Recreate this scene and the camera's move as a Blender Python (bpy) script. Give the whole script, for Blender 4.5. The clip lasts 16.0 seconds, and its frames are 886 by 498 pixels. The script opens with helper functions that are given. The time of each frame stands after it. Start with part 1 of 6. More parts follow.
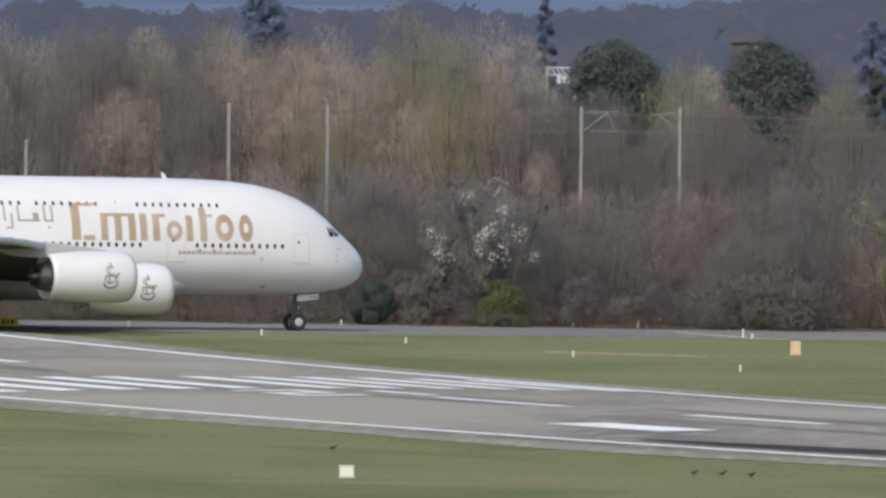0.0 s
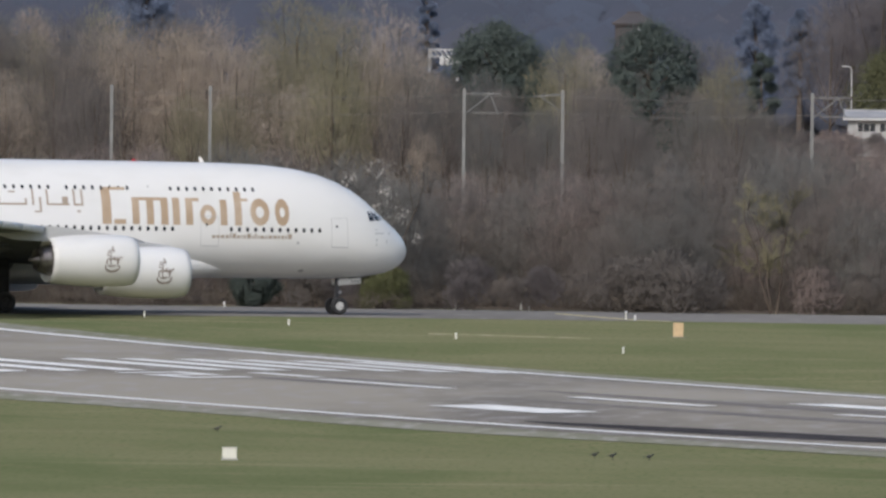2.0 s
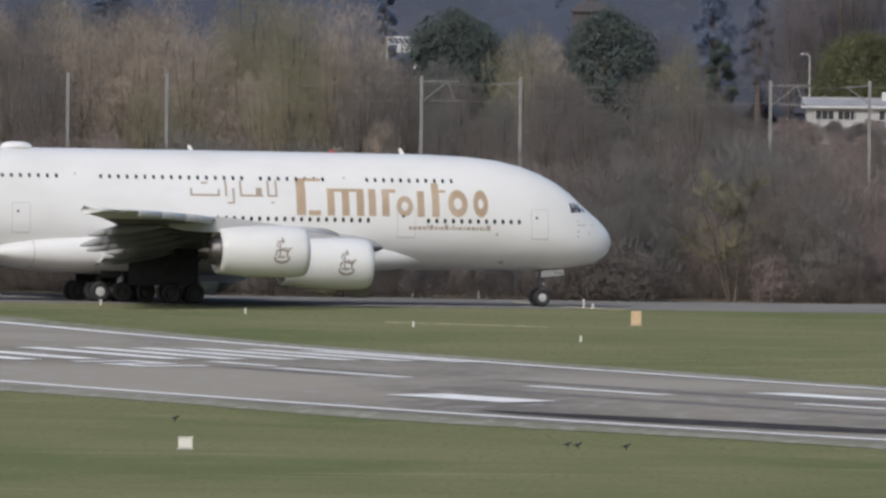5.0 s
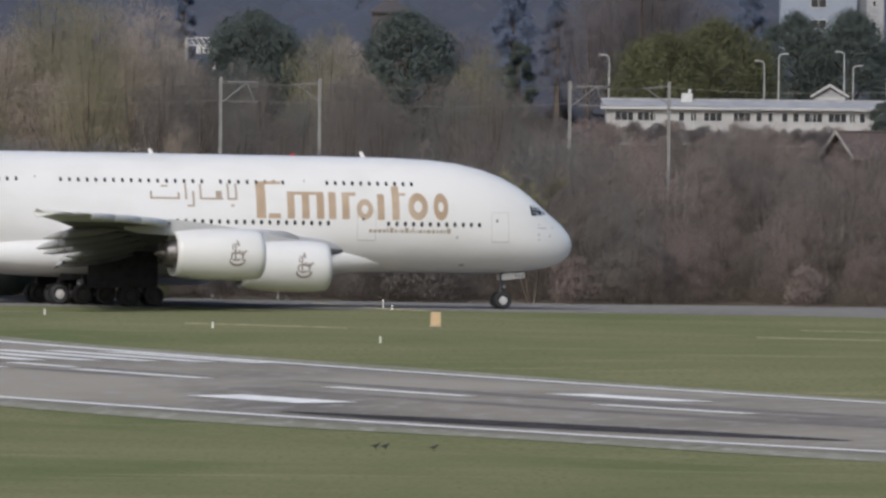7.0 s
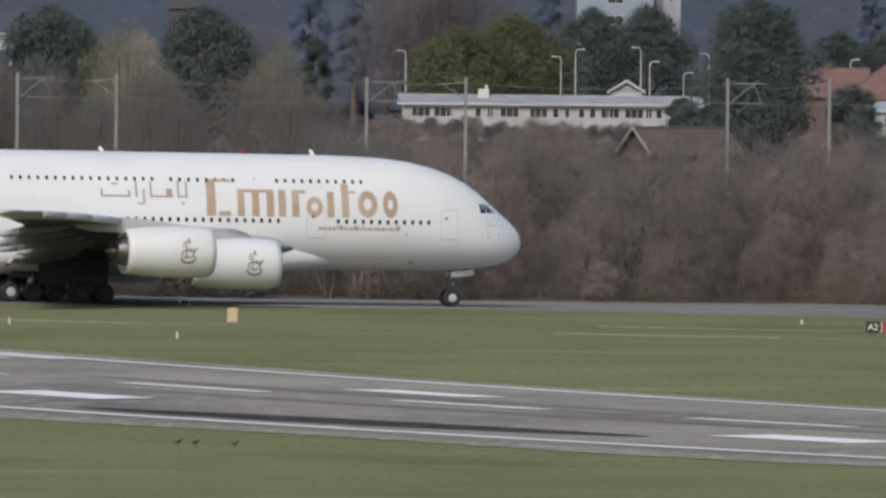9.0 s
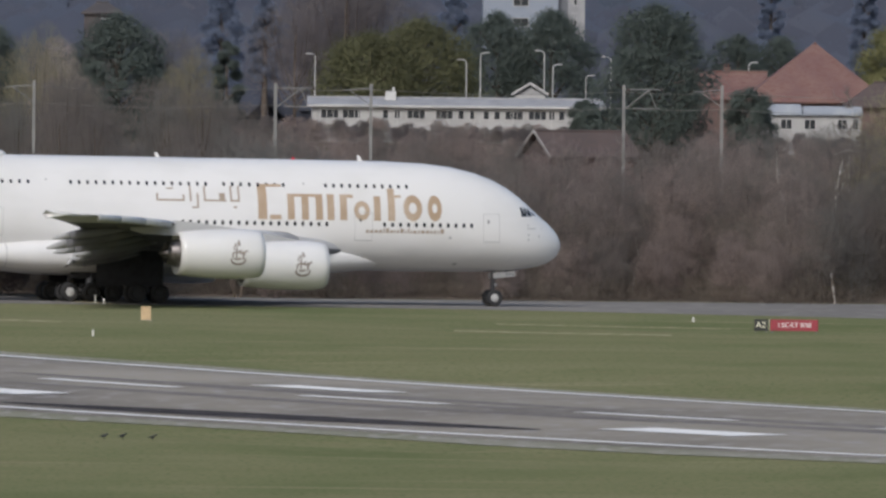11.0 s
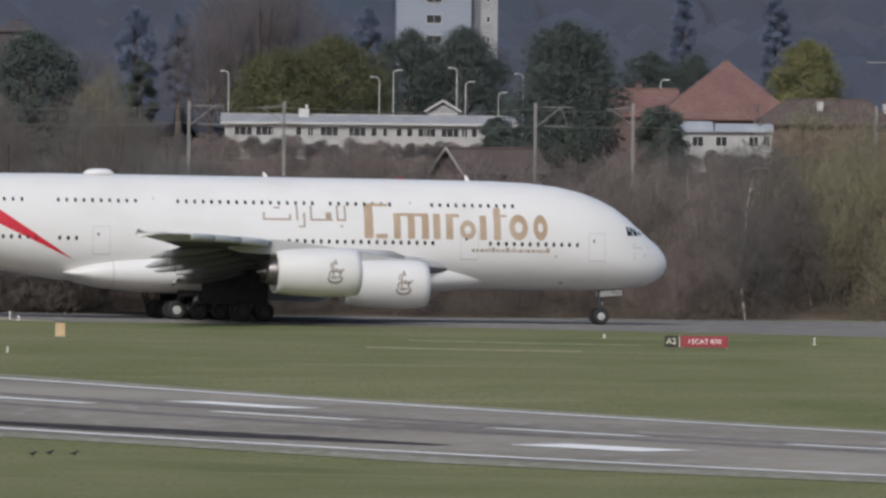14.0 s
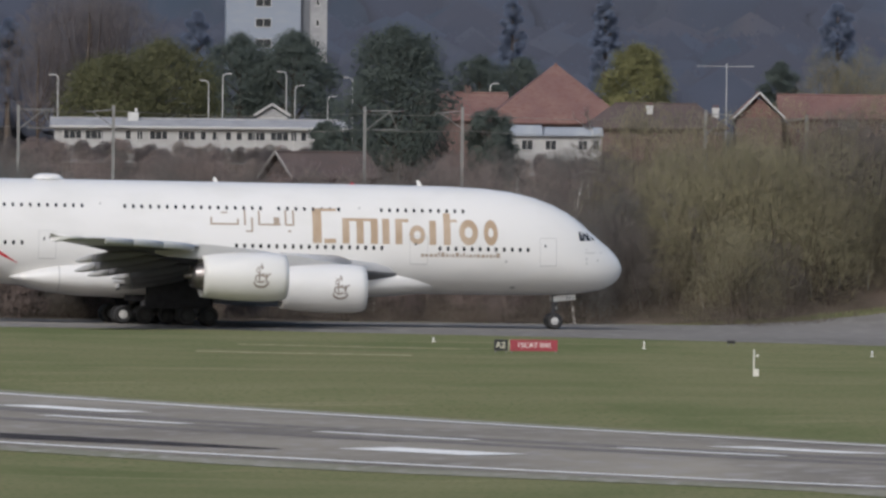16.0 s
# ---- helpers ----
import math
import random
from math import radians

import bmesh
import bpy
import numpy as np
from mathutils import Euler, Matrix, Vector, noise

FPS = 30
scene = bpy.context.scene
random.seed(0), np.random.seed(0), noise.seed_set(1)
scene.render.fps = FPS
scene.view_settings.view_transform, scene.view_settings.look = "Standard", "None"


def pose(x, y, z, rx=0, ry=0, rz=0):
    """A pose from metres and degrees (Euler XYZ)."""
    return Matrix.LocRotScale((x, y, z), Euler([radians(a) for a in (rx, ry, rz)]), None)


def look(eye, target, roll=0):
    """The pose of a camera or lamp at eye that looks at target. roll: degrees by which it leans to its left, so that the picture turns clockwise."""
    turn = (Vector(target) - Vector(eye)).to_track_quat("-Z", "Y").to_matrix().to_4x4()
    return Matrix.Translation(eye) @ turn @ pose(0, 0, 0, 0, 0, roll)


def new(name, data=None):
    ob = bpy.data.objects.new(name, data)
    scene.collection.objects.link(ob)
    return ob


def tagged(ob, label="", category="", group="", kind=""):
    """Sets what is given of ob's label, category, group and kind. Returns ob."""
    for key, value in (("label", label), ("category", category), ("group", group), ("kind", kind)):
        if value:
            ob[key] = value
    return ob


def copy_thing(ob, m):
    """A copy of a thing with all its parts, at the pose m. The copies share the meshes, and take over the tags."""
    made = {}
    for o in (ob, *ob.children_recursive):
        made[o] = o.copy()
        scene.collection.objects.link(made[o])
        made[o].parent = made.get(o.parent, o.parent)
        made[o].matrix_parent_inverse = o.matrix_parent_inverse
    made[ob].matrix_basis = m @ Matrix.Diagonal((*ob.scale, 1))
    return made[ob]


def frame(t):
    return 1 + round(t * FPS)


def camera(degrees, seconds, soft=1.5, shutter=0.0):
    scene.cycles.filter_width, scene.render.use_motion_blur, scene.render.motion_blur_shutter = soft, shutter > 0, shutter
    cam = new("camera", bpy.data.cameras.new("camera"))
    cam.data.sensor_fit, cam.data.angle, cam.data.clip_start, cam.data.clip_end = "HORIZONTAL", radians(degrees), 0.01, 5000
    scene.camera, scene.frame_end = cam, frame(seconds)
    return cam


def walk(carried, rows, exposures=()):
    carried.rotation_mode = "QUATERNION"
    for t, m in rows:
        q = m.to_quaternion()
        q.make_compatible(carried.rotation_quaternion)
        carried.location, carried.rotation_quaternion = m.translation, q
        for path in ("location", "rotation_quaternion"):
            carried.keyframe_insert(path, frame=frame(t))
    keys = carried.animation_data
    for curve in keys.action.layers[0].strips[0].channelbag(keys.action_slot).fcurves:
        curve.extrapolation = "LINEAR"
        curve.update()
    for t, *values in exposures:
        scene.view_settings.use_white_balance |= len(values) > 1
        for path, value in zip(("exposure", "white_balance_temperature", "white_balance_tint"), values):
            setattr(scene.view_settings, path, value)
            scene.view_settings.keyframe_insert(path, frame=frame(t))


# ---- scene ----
# camera: a long lens on a raised stand beside the airfield, panning with the aircraft
cam = camera(2.5, 16.0, soft=2.7)
EYE_Z = 22.7
CAM_ROWS = [  # seconds, turn to the right, tilt down, lean (degrees), shift along the view, lift (metres)
    (0, -1.0163, 0.6470, 0.603, -5.0, 0.00),
    (0.5, -0.8898, 0.6662, 0.606, -5.0, 0.00),
    (1, -0.7993, 0.6859, 0.604, -5.0, 0.00),
    (1.5, -0.7363, 0.6871, 0.602, -5.0, 0.00),
    (2, -0.6852, 0.6946, 0.600, -5.0, 0.00),
    (2.5, -0.6545, 0.7090, 0.604, -5.0, 0.00),
    (3, -0.6259, 0.7150, 0.607, -5.0, 0.00),
    (3.7, -0.6143, 0.7254, 0.606, -4.0, 0.00),
    (4.25, -0.6169, 0.7288, 0.601, -2.5, 0.00),
    (4.8, -0.5915, 0.7291, 0.596, -1.0, 0.00),
    (5.5, -0.4634, 0.7262, 0.594, 0.0, 0.00),
    (6, -0.3231, 0.7229, 0.593, 0.0, 0.00),
    (6.5, -0.1730, 0.7202, 0.598, 0.0, 0.00),
    (7, -0.0000, 0.7207, 0.598, 0.0, 0.00),
    (7.5, 0.1686, 0.7208, 0.594, 0.0, 0.00),
    (8, 0.3312, 0.7263, 0.597, 0.0, 0.00),
    (8.5, 0.4342, 0.7253, 0.590, 0.0, 0.00),
    (9, 0.5737, 0.7269, 0.596, 0.0, 0.00),
    (9.5, 0.6736, 0.7293, 0.596, -9.0, 0.19),
    (10, 0.7393, 0.7341, 0.596, -25.0, 0.53),
    (10.5, 0.7834, 0.7388, 0.597, -41.0, 0.87),
    (11, 0.8184, 0.7411, 0.597, -57.0, 1.21),
    (11.5, 0.8569, 0.7385, 0.596, -66.0, 1.40),
    (12, 0.9228, 0.7324, 0.598, -66.0, 1.40),
    (12.5, 0.9459, 0.7266, 0.593, -66.0, 1.40),
    (13, 0.9580, 0.7157, 0.596, -66.0, 1.40),
    (13.5, 0.9880, 0.7021, 0.604, -66.0, 1.40),
    (14, 1.0602, 0.6937, 0.602, -66.0, 1.40),
    (14.5, 1.1651, 0.6862, 0.601, -66.0, 1.40),
    (15, 1.2926, 0.6828, 0.601, -66.0, 1.40),
    (15.5, 1.4064, 0.6797, 0.598, -66.0, 1.40),
    (16, 1.5414, 0.6782, 0.602, -66.0, 1.40),
]


def cam_pose(turn, tilt, lean, shift, lift):
    a, b = radians(turn), radians(tilt)
    eye = Vector((0.0, shift, EYE_Z + lift))
    ahead = Vector((math.sin(a) * math.cos(b), math.cos(a) * math.cos(b), -math.sin(b)))
    return look(eye, eye + ahead * 1000.0, lean)


EXPOSURES = [(0, 0.32, 6230, 10), (1, 0.28, 6230, 10), (2.5, 0.05, 6230, 10), (3.2, -0.02, 6230, 10), (5.5, 0.02, 6230, 10), (9, -0.02, 6230, 10), (12, -0.08, 6230, 10), (16, -0.10, 6230, 10)]
walk(cam, [(t, cam_pose(*row)) for t, *row in CAM_ROWS], EXPOSURES)

# ---- light: hazy spring sun from behind the camera ----
SUN_ELEVATION, SUN_BEARING = 40.0, 199.0
world = bpy.data.worlds.new("sky")
scene.world = world
world.use_nodes = True
wn = world.node_tree.nodes
sky = wn.new("ShaderNodeTexSky")
sky.sky_type, sky.sun_disc = "NISHITA", False
sky.sun_elevation, sky.sun_rotation = radians(SUN_ELEVATION), radians(SUN_BEARING)
sky.air_density, sky.dust_density = 1.0, 3.0
wn["Background"].inputs["Strength"].default_value = 0.135
world.node_tree.links.new(sky.outputs["Color"], wn["Background"].inputs["Color"])
sun = new("sun", bpy.data.lights.new("sun", "SUN"))
sun.data.energy, sun.data.angle, sun.data.color = 1.72, radians(10.0), (1.0, 0.975, 0.94)
sb, se = radians(SUN_BEARING), radians(SUN_ELEVATION)
sun.matrix_world = look((0, 0, 300), (-math.sin(sb) * math.cos(se), -math.cos(sb) * math.cos(se), 300 - math.sin(se)))
scene.view_settings.exposure = 0.0


# ---- materials ----
def material(name, base, rough=0.8, metal=0.0, spots=(), grain=(), bump=0.0, bump_scale=5.0, coat=0.0, random_mix=None, island=None, spec=0.5, soft=None):
    """spots, grain: (colour, noise scale per metre, low, high) mixed over the base; random_mix: a second colour by object; island: by piece."""
    m = bpy.data.materials.new(name)
    m.use_nodes = True
    nt = m.node_tree
    n, link = nt.nodes, nt.links.new
    bsdf = n["Principled BSDF"]
    bsdf.inputs["Roughness"].default_value, bsdf.inputs["Metallic"].default_value = rough, metal
    bsdf.inputs["Specular IOR Level"].default_value = spec
    bsdf.inputs["Coat Weight"].default_value = coat
    geo = n.new("ShaderNodeNewGeometry")
    obc = n.new("ShaderNodeTexCoord")
    colour = n.new("ShaderNodeRGB")
    colour.outputs[0].default_value = (*base, 1)
    out = colour.outputs[0]

    def over(out, second, factor):
        mix = n.new("ShaderNodeMix")
        mix.data_type = "RGBA"
        link(factor, mix.inputs["Factor"])
        link(out, mix.inputs["A"])
        mix.inputs["B"].default_value = (*second, 1)
        return mix.outputs["Result"]

    for second, scale, low, high in [*spots, *grain]:
        tex = n.new("ShaderNodeTexNoise")
        tex.inputs["Detail"].default_value = 6
        size = scale if isinstance(scale, tuple) else (scale, scale, scale)
        mapping = n.new("ShaderNodeMapping")
        mapping.inputs["Scale"].default_value = size
        link(obc.outputs["Object"], mapping.inputs["Vector"])
        link(mapping.outputs[0], tex.inputs["Vector"])
        tex.inputs["Scale"].default_value = 1.0
        ramp = n.new("ShaderNodeMapRange")
        ramp.inputs["From Min"].default_value, ramp.inputs["From Max"].default_value = low, high
        link(tex.outputs["Fac"], ramp.inputs["Value"])
        out = over(out, second, ramp.outputs["Result"])
    if random_mix:
        info = n.new("ShaderNodeObjectInfo")
        out = over(out, random_mix, info.outputs["Random"])
    if island:
        out = over(out, island, geo.outputs["Random Per Island"])
    link(out, bsdf.inputs["Base Color"])
    if bump:
        tex = n.new("ShaderNodeTexNoise")
        tex.inputs["Scale"].default_value, tex.inputs["Detail"].default_value = bump_scale, 5
        link(obc.outputs["Object"], tex.inputs["Vector"])
        b = n.new("ShaderNodeBump")
        b.inputs["Strength"].default_value, b.inputs["Distance"].default_value = bump, 0.05
        link(tex.outputs["Fac"], b.inputs["Height"])
        link(b.outputs[0], bsdf.inputs["Normal"])
    if soft is not None:
        # foliage: rounded normals pulled towards camera and sun, evening the shading; some light through
        off = n.new("ShaderNodeVectorMath")
        off.operation = "SUBTRACT"
        link(obc.outputs["Object"], off.inputs[0])
        off.inputs[1].default_value = (0, 0, soft or 0.0)
        short = n.new("ShaderNodeVectorMath")
        short.operation = "NORMALIZE"
        link(off.outputs[0], short.inputs[0])
        world_way = n.new("ShaderNodeVectorTransform")
        world_way.vector_type, world_way.convert_from, world_way.convert_to = "NORMAL", "OBJECT", "WORLD"
        link(short.outputs[0], world_way.inputs[0])
        blend = n.new("ShaderNodeMix")
        blend.data_type = "VECTOR"
        blend.inputs["Factor"].default_value = 0.5 if soft else 0.0
        blend.inputs["A"].default_value = (0.0, -0.70, 0.72)
        link(world_way.outputs[0], blend.inputs["B"])
        unit = n.new("ShaderNodeVectorMath")
        unit.operation = "NORMALIZE"
        link(blend.outputs["Result"], unit.inputs[0])
        link(unit.outputs[0], bsdf.inputs["Normal"])
        glow = n.new("ShaderNodeBsdfTranslucent")
        link(out, glow.inputs["Color"])
        mix = n.new("ShaderNodeMixShader")
        mix.inputs[0].default_value = 0.42
        link(bsdf.outputs[0], mix.inputs[1])
        link(glow.outputs[0], mix.inputs[2])
        link(mix.outputs[0], n["Material Output"].inputs["Surface"])
    return m


GRASS = material("mown_grass", (0.182, 0.184, 0.094), 0.95, spots=[((0.21, 0.205, 0.110), (0.02, 0.055, 1), 0.40, 0.68), ((0.140, 0.158, 0.074), (0.05, 0.014, 1), 0.48, 0.66), ((0.28, 0.25, 0.15), (0.03, 0.16, 1), 0.6, 0.74)],
                 grain=[((0.20, 0.18, 0.10), (0.5, 0.12, 1), 0.55, 0.85), ((0.10, 0.125, 0.055), (3, 0.7, 1), 0.5, 0.8)], bump=0.5, bump_scale=6, spec=0.0)
ASPHALT = material("grooved_asphalt", (0.315, 0.288, 0.242), 0.9, spots=[((0.215, 0.196, 0.168), (0.02, 0.02, 1), 0.4, 0.65), ((0.175, 0.162, 0.145), (0.05, 0.006, 1), 0.52, 0.7)],
                   grain=[((0.33, 0.31, 0.295), (0.6, 0.15, 1), 0.5, 0.8)], bump=0.3, bump_scale=10, spec=0.0)
SHOULDER = material("pale_shoulder_asphalt", (0.26, 0.25, 0.20), 0.9, spots=[((0.19, 0.195, 0.13), (0.05, 0.03, 1), 0.4, 0.7)], grain=[((0.38, 0.36, 0.33), (1, 0.2, 1), 0.5, 0.8)], spec=0.0)
TAXI = material("taxiway_concrete", (0.22, 0.207, 0.19), 0.9, spots=[((0.17, 0.16, 0.148), (0.04, 0.02, 1), 0.4, 0.7)], grain=[((0.26, 0.25, 0.225), (0.8, 0.15, 1), 0.5, 0.8)], spec=0.0)
RUBBER_MARK = material("tyre_rubber_on_asphalt", (0.055, 0.052, 0.054), 0.85, grain=[((0.085, 0.08, 0.082), (0.7, 0.1, 1), 0.45, 0.75)], spec=0.0)
SMEAR = material("thin_tyre_smear", (0.185, 0.172, 0.162), 0.9, grain=[((0.235, 0.218, 0.20), (0.7, 0.1, 1), 0.45, 0.75)], spec=0.0)
YELLOW_LINE = material("faded_yellow_paint", (0.52, 0.45, 0.25), 0.8, grain=[((0.34, 0.31, 0.22), (2, 0.6, 1), 0.5, 0.8)], spec=0.0)
DRY = material("dry_grass", (0.35, 0.315, 0.20), 0.95, grain=[((0.22, 0.22, 0.11), (0.8, 0.2, 1), 0.4, 0.65)], spec=0.0)
# distance haze is put into the hillside colour
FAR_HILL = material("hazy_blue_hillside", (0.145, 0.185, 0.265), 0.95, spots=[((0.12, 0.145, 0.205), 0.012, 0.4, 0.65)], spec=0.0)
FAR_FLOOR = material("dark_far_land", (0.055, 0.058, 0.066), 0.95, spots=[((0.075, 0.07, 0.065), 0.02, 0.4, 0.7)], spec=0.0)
LITTER = material("leaf_litter", (0.17, 0.135, 0.11), 0.95, spots=[((0.09, 0.08, 0.06), 0.1, 0.4, 0.7)], spec=0.0)
MARKING = material("runway_paint", (0.76, 0.75, 0.72), 0.7, spots=[((0.62, 0.61, 0.59), (0.5, 0.12, 1), 0.5, 0.8)], grain=[((0.55, 0.54, 0.52), (2.5, 0.6, 1), 0.62, 0.8)], spec=0.0)
PAINT_WHITE = material("white_aircraft_paint", (0.68, 0.672, 0.655), 0.36, spots=[((0.63, 0.622, 0.60), (0.25, 0.5, 0.5), 0.45, 0.75)], coat=0.3)
PAINT_GREY = material("grey_wing_paint", (0.42, 0.42, 0.42), 0.4, spots=[((0.33, 0.33, 0.33), (0.4, 0.6, 1), 0.45, 0.75)])
FAIRING_GREY = material("light_grey_fairing_paint", (0.40, 0.40, 0.40), 0.5, spots=[((0.30, 0.30, 0.305), (0.5, 0.6, 1), 0.4, 0.7)], spec=0.1)
# dark tone stands in for shade under the wing, put into the colour
WING_UNDER = material("shaded_grey_underwing", (0.165, 0.165, 0.172), 0.7, spots=[((0.12, 0.12, 0.127), (0.4, 0.6, 1), 0.45, 0.75)], spec=0.0)


# ---- builders ----
def smooth_step(a, b, v):
    t = min(1.0, max(0.0, (v - a) / (b - a)))
    return t * t * (3 - 2 * t)


SLOPE, MIDDLE = 2.85, 1148.0  # the runway's centre line: y = MIDDLE - SLOPE * x


def ground_z(x, y):
    """The height of the ground: a flat field, a slight fall along the taxiway, then land that rises to far hills, all
    fitted to the camera's view.
    """
    fall = -0.007 * (max(-120, min(150, x)) - 4) * smooth_step(1270, 1420, y) * (1 - smooth_step(1600, 1900, y))
    rise = 6.5 * smooth_step(1518, 1552, y) + 36 * smooth_step(2400, 5000, y)
    # the runway: a long sag, a crown and a cross fall fitted to the camera's view, run out into the grass on both sides
    u = (SLOPE * x + y - MIDDLE) / math.hypot(1, SLOPE)
    v, d = max(-33.0, min(33.0, u)), max(-215.0, min(240.0, y - 1150))
    runway = (0.000022 - 0.0000001 * v) * d * d - (0.00025 + 0.0000165 * v) * d - 0.000586 * v * v + 0.00662 * v - 0.06
    return fall + rise + runway * (1 - smooth_step(33, 54, abs(u))) * (1 - smooth_step(1385, 1410, y))


def mesh_from(name, verts, faces, smooth=False):
    me = bpy.data.meshes.new(name)
    me.from_pydata([tuple(v) for v in verts], [], faces)
    if smooth:
        me.polygons.foreach_set("use_smooth", [True] * len(me.polygons))
    me.update()
    return me


def part(name, bm, mat, parent=None, label="", smooth=False):
    """Links a bmesh or a mesh as one object, under a parent where there is one."""
    if isinstance(bm, bmesh.types.BMesh):
        me = bpy.data.meshes.new(name)
        if smooth:
            for f in bm.faces:
                f.smooth = True
        bm.to_mesh(me)
        bm.free()
    else:
        me = bm
    if not me.materials:
        me.materials.append(mat)
    ob = new(name, me)
    ob.parent = parent
    return tagged(ob, label)


def thing(name, m, label, category, group="", kind=""):
    ob = new(name)
    ob.matrix_basis = m
    return tagged(ob, label, category, group, kind)


def add_box(bm, size, at=(0, 0, 0), bevel=0.0, turn=None, taper=1.0):
    """A box with its base centre at the point given."""
    r = bmesh.ops.create_cube(bm, size=1.0)["verts"]
    for v in r:
        k = taper if v.co.z > 0 else 1.0
        v.co = Vector((v.co.x * size[0] * k, v.co.y * size[1] * k, (v.co.z + 0.5) * size[2]))
    if bevel:
        edges = list({e for v in r for e in v.link_edges})
        r = bmesh.ops.bevel(bm, geom=edges, offset=bevel, segments=2, affect="EDGES")["verts"]
    m = Matrix.Translation(at) @ (turn or Matrix())
    bmesh.ops.transform(bm, matrix=m, verts=list(r))
    return r


def add_tube(bm, a, b, r0, r1=None, sides=8, caps=True):
    a, b = Vector(a), Vector(b)
    d = b - a
    m = Matrix.Translation((a + b) / 2) @ d.to_track_quat("Z", "Y").to_matrix().to_4x4()
    return bmesh.ops.create_cone(bm, cap_ends=caps, segments=sides, radius1=r0, radius2=r0 if r1 is None else r1, depth=d.length, matrix=m)["verts"]


def loft(rings, closed=True, cap=True):
    """Verts and faces of a skin over rings of equal length."""
    n = len(rings[0])
    verts = [p for ring in rings for p in ring]
    faces = []
    for i in range(len(rings) - 1):
        for j in range(n if closed else n - 1):
            k = (j + 1) % n
            faces.append((i * n + j, i * n + k, (i + 1) * n + k, (i + 1) * n + j))
    if cap and closed:
        faces.append(tuple(range(n))[::-1])
        faces.append(tuple((len(rings) - 1) * n + j for j in range(n)))
    return verts, faces


# ---- ground ----
def build_ground():
    xs = [-1500, -900, -500, -300, -200] + list(range(-150, 181, 5)) + [220, 300, 500, 900, 1500]
    ys = [-400, 0, 400, 700, 850] + list(range(870, 1486, 5)) + list(range(1488, 1570, 4)) + [1585, 1600, 1620, 1650, 1700, 1800, 1900, 2000, 2100, 2200, 2400, 2600, 2900, 3300, 3800, 4300, 4900]
    verts = [(x, y, ground_z(x, y)) for y in ys for x in xs]
    n = len(xs)
    faces = [(j * n + i, j * n + i + 1, (j + 1) * n + i + 1, (j + 1) * n + i) for j in range(len(ys) - 1) for i in range(n - 1)]
    ground = part("ground", mesh_from("ground", verts, faces, True), GRASS)
    # woodland litter behind the taxiway, darker land beyond, then hills with haze in their colour
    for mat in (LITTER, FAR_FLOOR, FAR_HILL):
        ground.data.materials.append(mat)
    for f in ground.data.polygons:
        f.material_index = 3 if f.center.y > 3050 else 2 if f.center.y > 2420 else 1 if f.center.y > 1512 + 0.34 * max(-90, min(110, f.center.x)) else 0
    tagged(ground, "mown green airfield grass with worn yellowish patches", "ground", kind="structure")


def sheet(name, near, far, mat, lift, label, category, parent=None, steps=60):
    """A thin paved sheet between two lines of (x, y) points, laid over the ground."""
    def along(line, t):
        cuts = [0.0]
        for p, q in zip(line, line[1:]):
            cuts.append(cuts[-1] + math.dist(p, q))
        d = t * cuts[-1]
        for (p, q), a, b in zip(zip(line, line[1:]), cuts, cuts[1:]):
            if d <= b + 1e-6:
                k = (d - a) / (b - a)
                return p[0] + (q[0] - p[0]) * k, p[1] + (q[1] - p[1]) * k
        return line[-1]
    verts, faces, cross = [], [], 6
    for i in range(steps + 1):
        a, b = along(near, i / steps), along(far, i / steps)
        for j in range(cross + 1):
            x, y = a[0] + (b[0] - a[0]) * j / cross, a[1] + (b[1] - a[1]) * j / cross
            verts.append((x, y, ground_z(x, y) + lift))
    n = cross + 1
    for i in range(steps):
        for j in range(cross):
            faces.append((i * n + j, (i + 1) * n + j, (i + 1) * n + j + 1, i * n + j + 1))
    ob = part(name, mesh_from(name, verts, faces), mat, parent)
    if category:
        tagged(ob, label, category, kind="structure")
    return ob


AXIS = (1 / math.hypot(1, SLOPE), -SLOPE / math.hypot(1, SLOPE))  # along the runway, from the threshold towards the camera
ACROSS = (-AXIS[1], AXIS[0])  # across it, towards the taxiway


def on_runway(along, across):
    return AXIS[0] * along + ACROSS[0] * across, MIDDLE + AXIS[1] * along + ACROSS[1] * across


def lane(name, a0, a1, edges, mat, lift, label="", category="", parent=None, step=5.0):
    """A paved or painted strip along the runway from a0 to a1; edges: its two sides across, numbers or functions of the share gone."""
    low, high = [e if callable(e) else (lambda k, e=e: e) for e in edges]
    steps = max(1, round((a1 - a0) / step))
    cross = max(1, round((high(0.5) - low(0.5)) / step))
    verts = []
    for i in range(steps + 1):
        k = i / steps
        for j in range(cross + 1):
            x, y = on_runway(a0 + (a1 - a0) * k, low(k) + (high(k) - low(k)) * j / cross)
            verts.append((x, y, ground_z(x, y) + lift))
    n = cross + 1
    faces = [(i * n + j, (i + 1) * n + j, (i + 1) * n + j + 1, i * n + j + 1) for i in range(steps) for j in range(cross)]
    ob = part(name, mesh_from(name, verts, faces), mat, parent)
    return tagged(ob, label, category, kind="structure") if category else ob


def bar(name, along, across, length, wide, mat, runway, lift=0.085):
    """A painted bar round a point of the runway."""
    return lane(name, along - length / 2, along + length / 2, (across - wide / 2, across + wide / 2), mat, lift, parent=runway)


